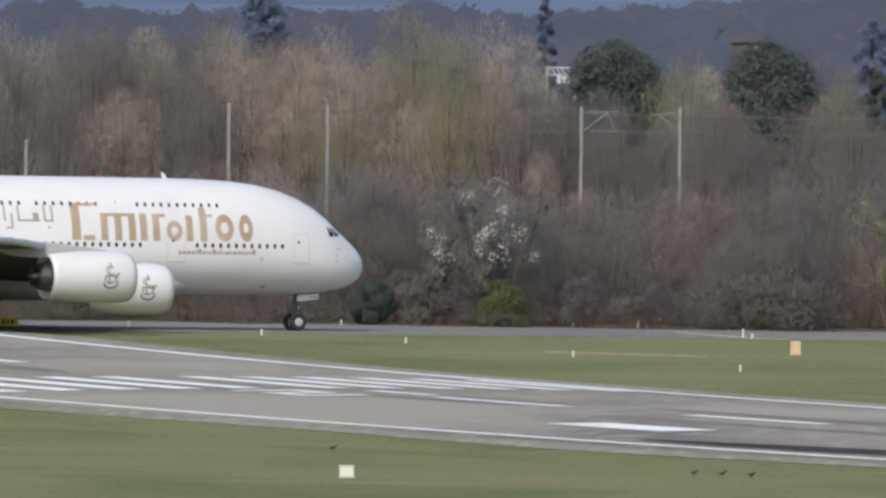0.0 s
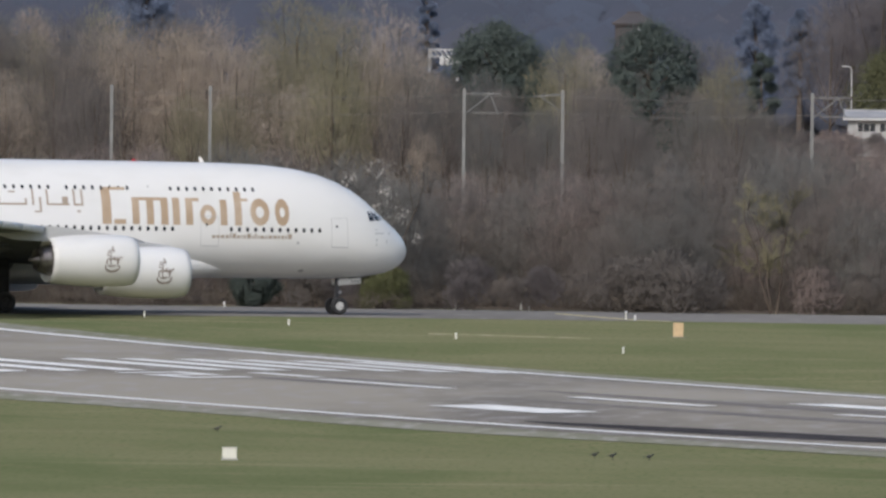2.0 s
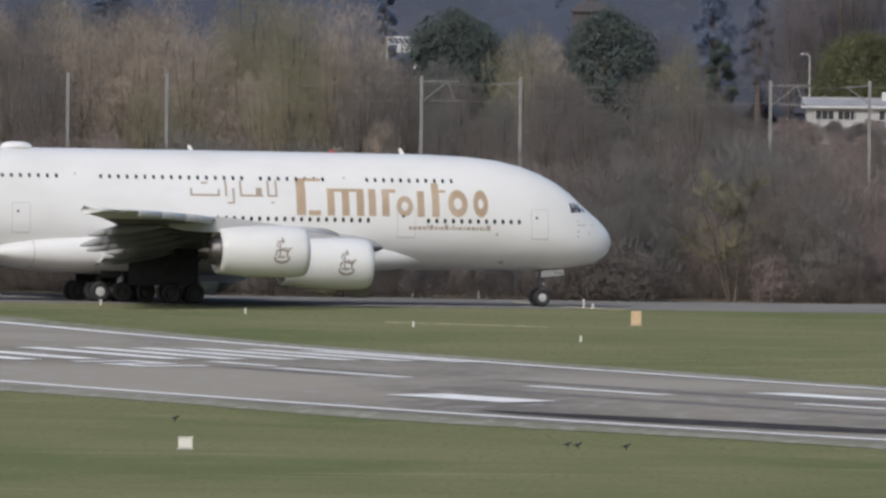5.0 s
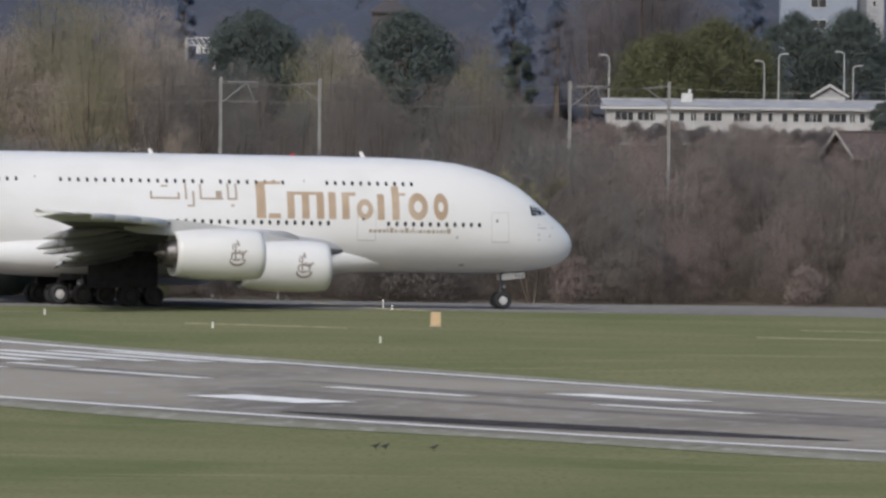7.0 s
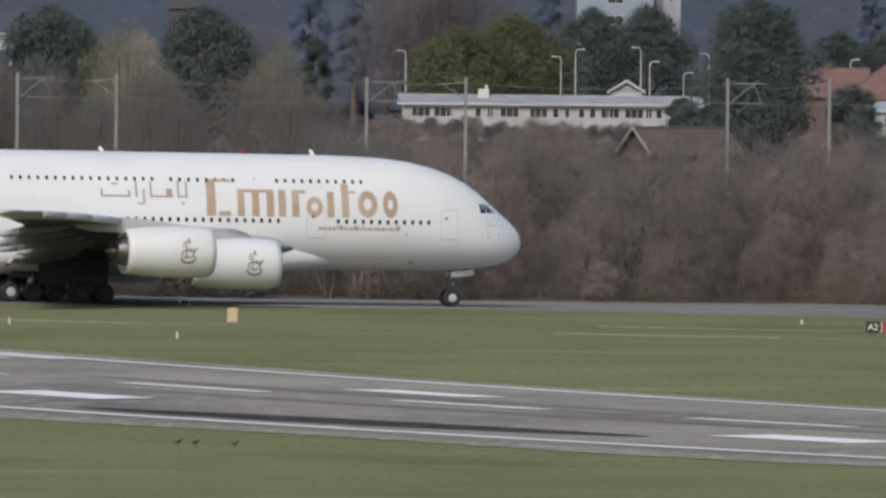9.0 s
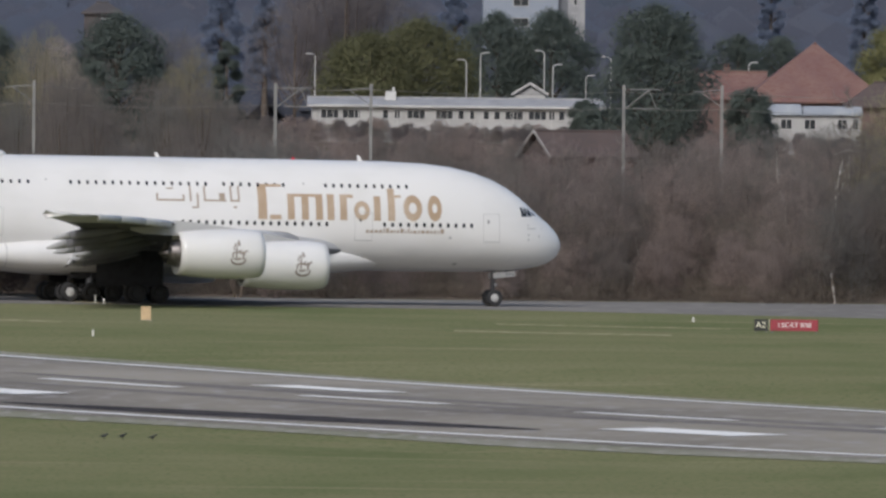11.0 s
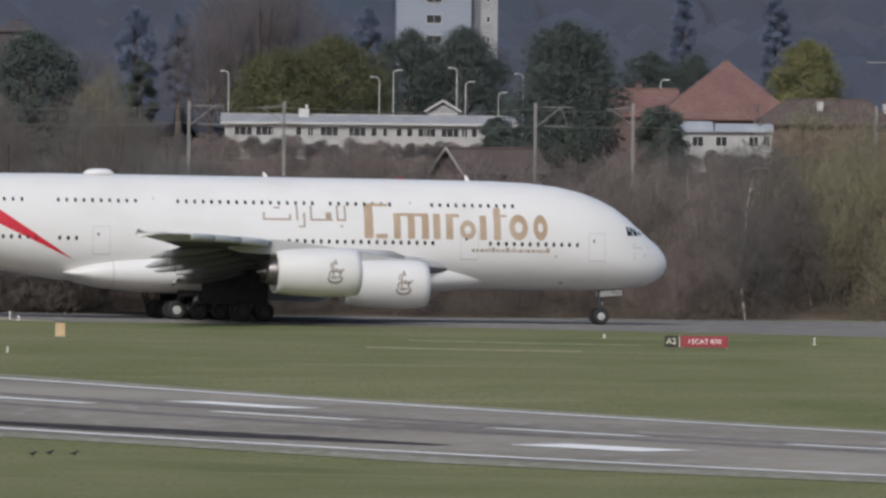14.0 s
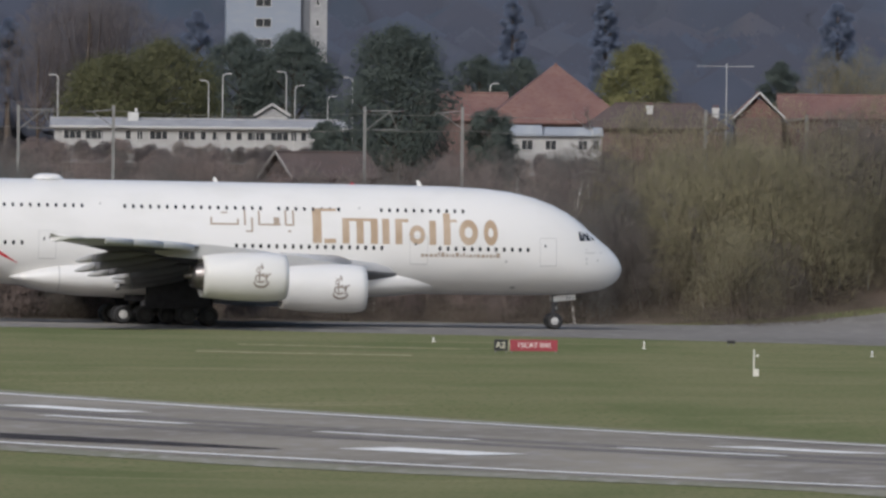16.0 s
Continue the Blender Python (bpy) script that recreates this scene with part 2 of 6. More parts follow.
def build_runway():
    ends = (-250, 420)
    lane("runway_shoulder", *ends, (lambda k: -27.6 + 0.6 * math.sin(k * 40), lambda k: 30.2 + 0.7 * math.sin(k * 33)), SHOULDER, 0.03, "pale grey asphalt runway shoulder beside the grass", "shoulder")
    runway = lane("runway", *ends, (-24.2, 25.0), ASPHALT, 0.05, "grey asphalt runway with white painted markings and tyre marks", "runway")
    for across, wide in ((-22.5, 0.8), (22.5, 1.7)):
        bar("edge_line", (ends[0] + ends[1]) / 2, across, ends[1] - ends[0], wide, MARKING, runway)
    for k in range(8):
        bar("centre_dash", -54.5 + 46.1 * k, 0.3, 24.0, 1.15, MARKING, runway)
    for along in (5.0, 121.5, 238.0):
        bar("touchdown_bar", along, -11.9, 20.0, 3.5, MARKING, runway)
        bar("touchdown_bar", along + 2.0, 8.7, 20.0, 3.1, MARKING, runway)
    for k in range(5):
        bar("threshold_stripe", -105.5, -3.9 - 3.75 * k, 30.0, 1.8, MARKING, runway)
    for k in range(6):
        bar("threshold_stripe", -105.0, 1.6 + 3.7 * k, 30.0, 1.8, MARKING, runway)
    # the painted number 15, to be read from the threshold
    bar("number_bar", -77.5, 1.7, 12.0, 1.1, MARKING, runway)
    for along, across, length, wide in ((-85.2, -4.4, 2.2, 4.4), (-82.0, -2.7, 4.6, 1.1), (-79.0, -4.4, 2.2, 4.4), (-76.0, -6.0, 4.6, 1.1), (-72.8, -4.4, 2.2, 4.4)):
        bar("number_bar", along, across, length, wide, MARKING, runway)
    bar("threshold_arrow", -164.0, 1.4, 18.0, 1.4, MARKING, runway)
    # dark rubber of landings: one heavy streak and fainter ones
    lane("tyre_mark", 29, 110, (lambda k: -19.6 + 3.0 * k - 1.9 * math.sin(math.pi * k) ** 0.7, lambda k: -19.4 + 3.2 * k + 2.0 * math.sin(math.pi * k) ** 0.7), RUBBER_MARK, 0.072, parent=runway, step=3)
    for along, across, length, wide in ((-62.0, 2.6, 32, 1.6), (-60.0, -1.6, 30, 1.7), (62.0, 0.0, 26, 2.0), (150.0, 2.2, 170, 3.4), (150.0, -2.8, 170, 2.8), (15.0, 4.2, 110, 3.0), (40.0, -4.6, 120, 2.2), (-160, -3.0, 60, 4.0)):
        lane("tyre_smear", along - length / 2, along + length / 2, (lambda k, c=across, w=wide: c - w * math.sin(math.pi * k) ** 0.5 / 2, lambda k, c=across, w=wide: c + 0.02 + w * math.sin(math.pi * k) ** 0.5 / 2), SMEAR, 0.064, parent=runway)
    sheet("taxiway", [(-150, 1398), (-60, 1429), (0, 1450), (25, 1455), (50, 1447), (80, 1428), (130, 1395)],
          [(-150, 1455), (-60, 1478), (0, 1491), (25, 1499), (50, 1512), (80, 1528), (130, 1550)], TAXI, 0.012,
          "pale grey concrete taxiway along the grass", "taxiway")
    sheet("taxi_line", [(-9.6, 1476.2), (-7.5, 1466.0), (-5.0, 1456.0), (-3.0, 1449.5), (-1.2, 1447.3)], [(-9.3, 1478.0), (-7.1, 1468.0), (-4.6, 1458.2), (-2.6, 1451.5), (-0.8, 1449.0)], YELLOW_LINE, 0.024, "faded yellow taxiway guide line on concrete", "marking")
    # paler dry strips in the grass
    for pts, w in (([(-17.5, 1379), (-12, 1376), (-6.4, 1370)], 5.5), ([(21.0, 1356), (28, 1352), (36.0, 1350)], 6.0), ([(-33, 1500), (-30, 1503), (-26.5, 1506)], 5.0), ([(24.5, 1390), (33, 1386), (41, 1384)], 4.0)):
        strip = sheet("dry_grass_strip", [(x, y - w / 2) for x, y in pts], [(x, y + w / 2) for x, y in pts], DRY, 0.02, "pale dry grass strip in the mown field", "grass", steps=12)
    sheet("woodland_floor", [(-320, 1462), (-60, 1482), (0, 1493), (25, 1501), (50, 1514), (80, 1530), (330, 1600)], [(-320, 1492), (-60, 1514), (0, 1526), (25, 1534), (50, 1547), (80, 1562), (330, 1630)], LITTER, 0.02,
          "brown leaf-littered woodland floor behind the taxiway", "woodland floor", steps=90)


build_ground()
build_runway()

# ---- the airliner: x forward from the nose wheels, y to its left, z up ----
NOSE = 5.29
STATIONS = [  # behind the nose, crown, keel, half width, height of the widest line
    (0.0, 4.66, 4.58, 0.04, 4.62), (0.12, 5.02, 4.22, 0.42, 4.60), (0.35, 5.48, 3.84, 0.80, 4.60), (0.7, 5.90, 3.52, 1.17, 4.62),
    (1.2, 6.36, 3.24, 1.58, 4.66), (1.8, 6.84, 3.03, 1.96, 4.74), (2.5, 7.42, 2.90, 2.30, 4.85), (3.4, 8.22, 2.76, 2.62, 5.0),
    (4.4, 8.92, 2.68, 2.88, 5.15), (5.6, 9.52, 2.62, 3.10, 5.30), (7.0, 10.02, 2.58, 3.28, 5.45), (8.8, 10.42, 2.56, 3.42, 5.58),
    (11.0, 10.66, 2.55, 3.52, 5.66), (14.0, 10.78, 2.55, 3.57, 5.70), (20.0, 10.82, 2.55, 3.57, 5.70), (30.0, 10.85, 2.55, 3.57, 5.70),
    (42.0, 10.88, 2.55, 3.57, 5.70), (48.0, 10.88, 2.85, 3.53, 5.85), (53.0, 10.85, 3.65, 3.30, 6.3), (58.0, 10.78, 4.75, 2.85, 6.9),
    (63.0, 10.55, 5.95, 2.15, 7.6), (67.5, 10.1, 7.15, 1.30, 8.3), (70.4, 9.5, 8.3, 0.5, 8.85)]


def station(s):
    s = min(70.4, max(0.0, s))
    for a, b in zip(STATIONS, STATIONS[1:]):
        if s <= b[0]:
            t = (s - a[0]) / (b[0] - a[0])
            return [a[i] + (b[i] - a[i]) * t for i in range(1, 5)]
    return list(STATIONS[-1][1:])


def hull_width(x, z):
    """Half the width of the hull at x and z."""
    top, keel, half, mid = station(NOSE - x)
    if z >= mid:
        k = min(1.0, (z - mid) / max(1e-6, top - mid))
        return half * (1 - k ** 2.15) ** (1 / 1.95)
    k = min(1.0, (mid - z) / max(1e-6, mid - keel))
    return half * (1 - k ** 2.1) ** (1 / 2.1)


def hull_ring(x, n=40):
    top, keel, half, mid = station(NOSE - x)
    ring = []
    for i in range(n):
        a = 2 * math.pi * i / n
        c, s = math.cos(a), math.sin(a)
        if s >= 0:
            y = half * math.copysign(abs(c) ** (2 / 1.95), c)
            z = mid + (top - mid) * abs(s) ** (2 / 2.15)
        else:
            y = half * math.copysign(abs(c) ** (2 / 2.1), c)
            z = mid - (mid - keel) * abs(s) ** (2 / 2.1)
        ring.append((x, y, z))
    return ring


def hull_patch(x0, x1, z0, z1, lift=0.012, side=-1, lean=0.0, cuts=4):
    """Verts and faces of a patch that lies on the hull; lean shifts its upper edge forward."""
    nx, nz = max(1, int((x1 - x0) / 0.5)), cuts
    verts = []
    for j in range(nz + 1):
        z = z0 + (z1 - z0) * j / nz
        for i in range(nx + 1):
            x = x0 + (x1 - x0) * i / nx + lean * j / nz
            verts.append((x, side * (hull_width(x, z) + lift), z))
    n = nx + 1
    faces = [(j * n + i, j * n + i + 1, (j + 1) * n + i + 1, (j + 1) * n + i) for j in range(nz) for i in range(nx)]
    if side > 0:
        faces = [f[::-1] for f in faces]
    return verts, faces


def hull_oval(x, z, rx, rz, lift=0.014, side=-1, hole=0.0, n=20):
    verts, faces = [], []
    rings = [hole, 1.0] if hole else [0.02, 0.5, 1.0]
    for k in rings:
        for i in range(n):
            a = 2 * math.pi * i / n
            px, pz = x + rx * k * math.cos(a), z + rz * k * math.sin(a)
            verts.append((px, side * (hull_width(px, pz) + lift), pz))
    for r in range(len(rings) - 1):
        for i in range(n):
            k = (i + 1) % n
            faces.append((r * n + i, r * n + k, (r + 1) * n + k, (r + 1) * n + i))
    if not hole:
        faces.append(tuple(range(n)))
    return verts, faces


def wing_at(v):
    """Leading edge x, chord, height and thickness of the wing at v metres from the centre line."""
    lead = -14.2 - 0.7536 * (v - 2.0) if v > 5 else -11.0 - 1.6 * (v - 2.0)
    trail_in, trail_mid, trail_tip = -33.0, -34.6, -46.3
    if v < 14.5:
        trail = trail_in + (trail_mid - trail_in) * (v - 2) / 12.5
    else:
        trail = trail_mid + (trail_tip - trail_mid) * (v - 14.5) / 25.4
    z = 4.0 + 0.115 * (v - 2) - 0.00105 * (v - 2) ** 2
    thick = 2.1 - 0.110 * (v - 2) if v < 14 else 0.78 - 0.024 * (v - 14)
    return lead, lead - trail, z, thick


def wing_ring(v, side):
    lead, chord, z, thick = wing_at(v)
    ring = []
    profile = [(0, 0), (0.015, 0.22), (0.06, 0.40), (0.18, 0.58), (0.38, 0.62), (0.62, 0.46), (0.85, 0.19), (1.0, 0.02),
               (1.0, -0.02), (0.85, -0.06), (0.62, -0.20), (0.38, -0.38), (0.18, -0.36), (0.06, -0.26), (0.015, -0.14)]
    for px, pz in profile:
        ring.append((lead - px * chord, side * v, z + pz * thick - px * chord * 0.035))
    return ring if side < 0 else ring[::-1]


TYRE = material("tyre_rubber", (0.022, 0.022, 0.023), 0.8, grain=[((0.04, 0.04, 0.04), 6, 0.5, 0.8)])
RIM = material("painted_wheel_rim", (0.50, 0.50, 0.49), 0.45, grain=[((0.35, 0.34, 0.32), 9, 0.5, 0.8)])
# darker copy of the rim, the wing's shade put into its colour
DULL_RIM = material("shaded_wheel_rim", (0.032, 0.032, 0.034), 0.6, grain=[((0.03, 0.03, 0.03), 9, 0.45, 0.75)])
GEAR = material("grey_gear_metal", (0.11, 0.11, 0.12), 0.5, 0.3, grain=[((0.08, 0.08, 0.08), 5, 0.45, 0.75)])
# shade below the belly is put into the gear doors' colour
DOOR_DARK = material("shaded_gear_door_paint", (0.045, 0.045, 0.05), 0.7, grain=[((0.03, 0.03, 0.033), 2, 0.4, 0.7)], spec=0.1)
GLASS = material("dark_cabin_glass", (0.02, 0.022, 0.026), 0.12, spec=0.6)
GOLD = material("gold_lettering_paint", (0.38, 0.28, 0.185), 0.45, spots=[((0.47, 0.375, 0.28), (0.55, 0.5, 0.35), 0.42, 0.72)])
SCRIPT = material("brown_grey_lettering_paint", (0.33, 0.27, 0.21), 0.5)
SEAL = material("grey_panel_seal", (0.34, 0.34, 0.34), 0.6)
RED = material("red_livery_paint", (0.55, 0.02, 0.04), 0.4, spots=[((0.46, 0.015, 0.03), 0.4, 0.4, 0.7)])
EMBLEM = material("grey_brown_emblem_paint", (0.20, 0.165, 0.14), 0.5, grain=[((0.30, 0.25, 0.21), 3, 0.45, 0.7)])
NOZZLE = material("heat_stained_metal", (0.22, 0.205, 0.20), 0.35, 0.8, grain=[((0.10, 0.09, 0.085), 3, 0.4, 0.7)])
DARK_DUCT = material("dark_engine_duct", (0.035, 0.035, 0.04), 0.6)
LIP = material("bare_inlet_lip", (0.60, 0.60, 0.59), 0.4, 0.25)
SLAT = material("light_grey_slat_paint", (0.52, 0.52, 0.51), 0.4, grain=[((0.42, 0.42, 0.42), (0.8, 2, 2), 0.5, 0.8)])


def lathe_x(profile, at, n=32, cap=False):
    """A skin turned round an axis along x; profile: (x, radius) pairs."""
    rings = [[(at[0] + x, at[1] + r * math.cos(2 * math.pi * i / n), at[2] + r * math.sin(2 * math.pi * i / n)) for i in range(n)] for x, r in profile]
    return mesh_from("turned", *loft(rings, True, cap), True)


def lathe_y(profile, n=24):
    rings = [[(r * math.cos(2 * math.pi * i / n), y, r * math.sin(2 * math.pi * i / n)) for i in range(n)] for y, r in profile]
    return mesh_from("turned", *loft(rings, True, True), True)


def joined(pieces):
    verts, faces = [], []
    for v, f in pieces:
        n = len(verts)
        verts += v
        faces += [tuple(i + n for i in face) for face in f]
    return mesh_from("joined", verts, faces, True)


WHEELS = []  # every wheel with its radius and its place on the airliner


def make_wheel(plane, radius, width, rim):
    w, r = width / 2, radius
    tyre = part("wheel", lathe_y([(-w * 0.62, r * 0.52), (-w * 0.9, r * 0.62), (-w, r * 0.78), (-w * 0.86, r * 0.93), (-w * 0.5, r * 0.99), (0, r), (w * 0.5, r * 0.99), (w * 0.86, r * 0.93), (w, r * 0.78), (w * 0.9, r * 0.62), (w * 0.62, r * 0.52)], 28), TYRE, plane, "black rubber aircraft tyre")
    bm = bmesh.new()
    for side in (-1, 1):
        y = side * w * 0.66
        add_tube(bm, (0, y - side * 0.05, 0), (0, y + side * 0.05, 0), r * 0.50, r * 0.44, 24)
        add_tube(bm, (0, y, 0), (0, y + side * 0.16, 0), r * 0.20, r * 0.14, 14)
        for k in range(8):
            a = 2 * math.pi * k / 8
            add_tube(bm, (r * 0.36 * math.cos(a), y, r * 0.36 * math.sin(a)), (r * 0.36 * math.cos(a), y + side * 0.065, r * 0.36 * math.sin(a)), r * 0.06, None, 8)
    part("rim", bm, rim, tyre, "painted wheel rim")
    return tyre


def place_wheels(plane, radius, width, spots, rim):
    first = None
    for x, y in spots:
        if first is None:
            first = w = make_wheel(plane, radius, width, rim)
        else:
            w = copy_thing(first, Matrix())
        w.matrix_basis = pose(x, y, radius)
        WHEELS.append((w, radius, x, y))


def build_engine(plane, side, v, x, z):
    y = side * v
    outer = [(-0.02, 1.50), (0.0, 1.56), (-0.06, 1.63), (-0.25, 1.71), (-0.7, 1.79), (-1.5, 1.83), (-2.8, 1.83), (-3.9, 1.80), (-5.0, 1.74), (-6.0, 1.63), (-6.45, 1.56), (-6.43, 1.50), (-5.2, 1.46)]
    nacelle = part("engine", lathe_x(outer, (x, y, z), 48), PAINT_WHITE, plane, "white engine nacelle with a small emblem")
    part("inlet_lip", lathe_x([(-0.30, 1.735), (-0.10, 1.68), (0.02, 1.585), (0.02, 1.53), (-0.08, 1.47), (-0.5, 1.42)], (x, y, z), 48), LIP, nacelle, "bare metal inlet lip")
    part("inlet_duct", lathe_x([(-0.06, 1.49), (-0.6, 1.43), (-1.6, 1.46), (-1.62, 0.1)], (x, y, z), 40), DARK_DUCT, nacelle)
    bm = bmesh.new()
    for k in range(24):
        a = 2 * math.pi * k / 24
        turn = Matrix.Rotation(a, 4, "X") @ Matrix.Rotation(radians(35), 4, "Z")
        add_box(bm, (0.30, 0.03, 1.15), (x - 1.35, y, z), turn=turn @ Matrix.Translation((0, 0, 0.25)))
    add_tube(bm, (x - 1.5, y, z), (x - 0.75, y, z), 0.38, 0.03, 20)
    part("fan", bm, GEAR, nacelle)
    part("fan_nozzle", lathe_x([(-5.2, 1.46), (-5.0, 1.30), (-5.3, 1.15)], (x, y, z), 40), DARK_DUCT, nacelle)
    part("core_cowl", lathe_x([(-4.6, 1.22), (-5.6, 1.16), (-6.4, 1.04), (-6.9, 0.90), (-7.25, 0.78), (-7.2, 0.72), (-6.8, 0.72)], (x, y, z), 40), NOZZLE, nacelle, "heat-stained metal core cowl")
    part("exhaust_cone", lathe_x([(-6.6, 0.46), (-7.2, 0.38), (-7.6, 0.18), (-7.8, 0.03)], (x, y, z), 24), NOZZLE, nacelle)
    lead, chord, wz, thick = wing_at(v)
    rings = []
    for px, low, high, half in ((x - 1.6, z + 1.74, z + 1.84, 0.10), (x - 3.2, z + 1.7, z + 2.05, 0.24), (x - 5.2, z + 1.5, wz + 0.15, 0.30), (lead - 0.2, z + 1.3, wz + 0.25, 0.32), (lead - 1.4, z + 1.35, wz + 0.05, 0.26), (lead - 2.6, wz - 0.75, wz - 0.10, 0.16), (lead - 3.6, wz - 0.5, wz - 0.30, 0.05)):
        rings.append([(px, y - half, low), (px, y + half, low), (px, y + half, high), (px, y - half, high)])
    part("pylon", mesh_from("pylon", *loft(rings)), PAINT_GREY, nacelle, "grey engine pylon")
    # the emblem: plain curved bars on the outer flank
    marks = []

    def on_cowl(px, angle, lift=0.012):
        r = 1.83 if px > -3.0 else 1.81
        return (x + px, y + side * (r + lift) * math.cos(angle), z + (r + lift) * math.sin(angle))

    def stroke(pts, wide):
        """A flat stroke through (x, z) points, thinning towards its ends."""
        n, row = len(pts), []
        for i, (px, pz) in enumerate(pts):
            (ax, az), (bx, bz) = pts[max(0, i - 1)], pts[min(n - 1, i + 1)]
            d = math.hypot(bx - ax, bz - az)
            w = wide * (0.55 + 0.45 * math.sin(math.pi * (i + 0.5) / n))
            nx, nz = -(bz - az) / d * w, (bx - ax) / d * w
            for k in (-1, 1):
                qx, qz = px + k * nx, pz + k * nz
                row.append(on_cowl(qx - 2.15, math.asin(max(-0.9, min(0.9, qz / 1.84)))))
        marks.append((row, [(2 * i, 2 * i + 1, 2 * i + 3, 2 * i + 2) for i in range(n - 1)]))

    def arc(cx, cz, rx, rz, a0, a1, n=9):
        return [(cx + rx * math.cos(radians(a0 + (a1 - a0) * i / n)), cz + rz * math.sin(radians(a0 + (a1 - a0) * i / n))) for i in range(n + 1)]

    stroke(arc(0.0, -0.40, 0.54, 0.34, 165, 380), 0.08)
    stroke([(-0.36, -0.34), (-0.10, -0.38), (0.22, -0.32)], 0.06)
    stroke([(0.36, -0.40), (0.38, -0.05), (0.34, 0.30)], 0.06)
    stroke([(0.12, -0.35), (0.14, 0.2), (0.10, 0.75), (0.04, 1.02)], 0.075)
    stroke([(-0.14, -0.30), (-0.16, 0.1), (-0.12, 0.42)], 0.06)
    stroke([(-0.42, -0.28), (-0.44, 0.0), (-0.34, 0.18)], 0.06)
    stroke([(-0.40, 0.10), (-0.05, 0.16), (0.32, 0.06), (0.58, 0.18)], 0.07)
    stroke([(-0.36, 0.36), (-0.34, 0.62), (-0.10, 0.56), (-0.12, 0.34), (-0.36, 0.36)], 0.055)
    stroke([(0.40, -0.10), (0.46, 0.12), (0.62, 0.30), (0.72, 0.22)], 0.06)
    stroke([(-0.30, 0.78), (-0.10, 0.70), (0.05, 0.80)], 0.05)
    part("emblem", joined(marks), EMBLEM, nacelle, "small grey-brown emblem of plain strokes")


def build_wing(plane, side):
    spans = (2.0, 3.5, 5.0, 8.0, 11.0, 14.5, 18.0, 22.0, 26.0, 30.0, 34.0, 37.5, 39.6)
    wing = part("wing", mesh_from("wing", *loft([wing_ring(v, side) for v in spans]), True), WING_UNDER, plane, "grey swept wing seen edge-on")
    # pale grey upper skin, leading edge and outer wing; shade painted into the rest
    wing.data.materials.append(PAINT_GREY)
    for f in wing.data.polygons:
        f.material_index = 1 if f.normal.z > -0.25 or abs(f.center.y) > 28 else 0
    # slats along the leading edge, slightly drooped
    for a, b in ((5.2, 13.4), (16.2, 20.0), (20.1, 24.2), (27.0, 31.0), (31.1, 35.0), (35.1, 38.6)):
        rings = []
        for v in (a, (a + b) / 2, b):
            lead, chord, z, thick = wing_at(v)
            ring = [(lead + 0.02, z - 0.40), (lead + 0.16, z - 0.26), (lead + 0.20, z - 0.06), (lead + 0.10, z + 0.24 * thick), (lead - 0.35, z + 0.46 * thick), (lead - 1.1, z + 0.60 * thick + 0.02), (lead - 1.1, z + 0.56 * thick), (lead - 0.3, z + 0.30 * thick), (lead - 0.02, z - 0.05), (lead - 0.06, z - 0.30)]
            rings.append([(px, side * v, pz) for px, pz in (ring if side < 0 else ring[::-1])])
        part("slat", mesh_from("slat", *loft(rings), True), SLAT, wing, "pale grey drooped slat")
    # flaps, drooped behind the trailing edge
    for a, b, drop in ((4.6, 14.0, 21), (14.8, 24.4, 16)):
        rings = []
        for v in (a, b):
            lead, chord, z, thick = wing_at(v)
            c = 0.14 * chord + 0.4
            hx, hz = lead - chord * 0.93, z - chord * 0.93 * 0.035 - 0.10
            d = radians(drop)
            ring = [(0.35, 0.0), (0.15, 0.17), (-c * 0.4, 0.13), (-c, 0.0), (-c, -0.03), (-c * 0.4, -0.10), (0.15, -0.13)]
            pts = [(hx + px * math.cos(d) - pz * math.sin(d), side * v, hz + px * math.sin(d) + pz * math.cos(d)) for px, pz in ring]
            rings.append(pts if side < 0 else pts[::-1])
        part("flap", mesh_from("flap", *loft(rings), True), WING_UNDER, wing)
    # canoe-shaped fairings under the flaps; shade is put into the front halves' colour
    for v, aft, drop, deep in ((6.6, 1.6, 1.1, 1.0), (10.6, 2.0, 1.2, 0.95), (14.4, 2.3, 1.3, 0.92), (18.4, 3.1, 1.45, 0.88), (22.6, 2.9, 1.45, 0.80), (27.0, 1.6, 1.0, 0.66)):
        lead, chord, z, thick = wing_at(v)
        tx, tz = lead - chord, z - chord * 0.035
        cuts = ((0.0, 0.06), (0.12, 0.5), (0.28, 0.85), (0.46, 1.0), (0.60, 1.0), (0.78, 0.86), (0.90, 0.6), (0.97, 0.3), (1.0, 0.06))
        rings = []
        for k, r in cuts:
            px = tx + 4.2 - (4.2 + aft) * k
            pz = tz - 0.30 - (drop - 0.30) * k ** 1.5
            rings.append([(px, side * v + 0.32 * r * math.cos(2 * math.pi * i / 12), pz + 0.5 * deep * r * math.sin(2 * math.pi * i / 12)) for i in range(12)])
        part("flap_fairing", mesh_from("flap_fairing", *loft(rings[:6]), True), WING_UNDER, wing, "fixed half of a flap fairing, wing shade in its colour")
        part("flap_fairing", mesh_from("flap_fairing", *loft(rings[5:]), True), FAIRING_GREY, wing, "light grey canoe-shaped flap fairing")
    # wing-tip fence
    lead, chord, z, thick = wing_at(39.7)
    rings = []
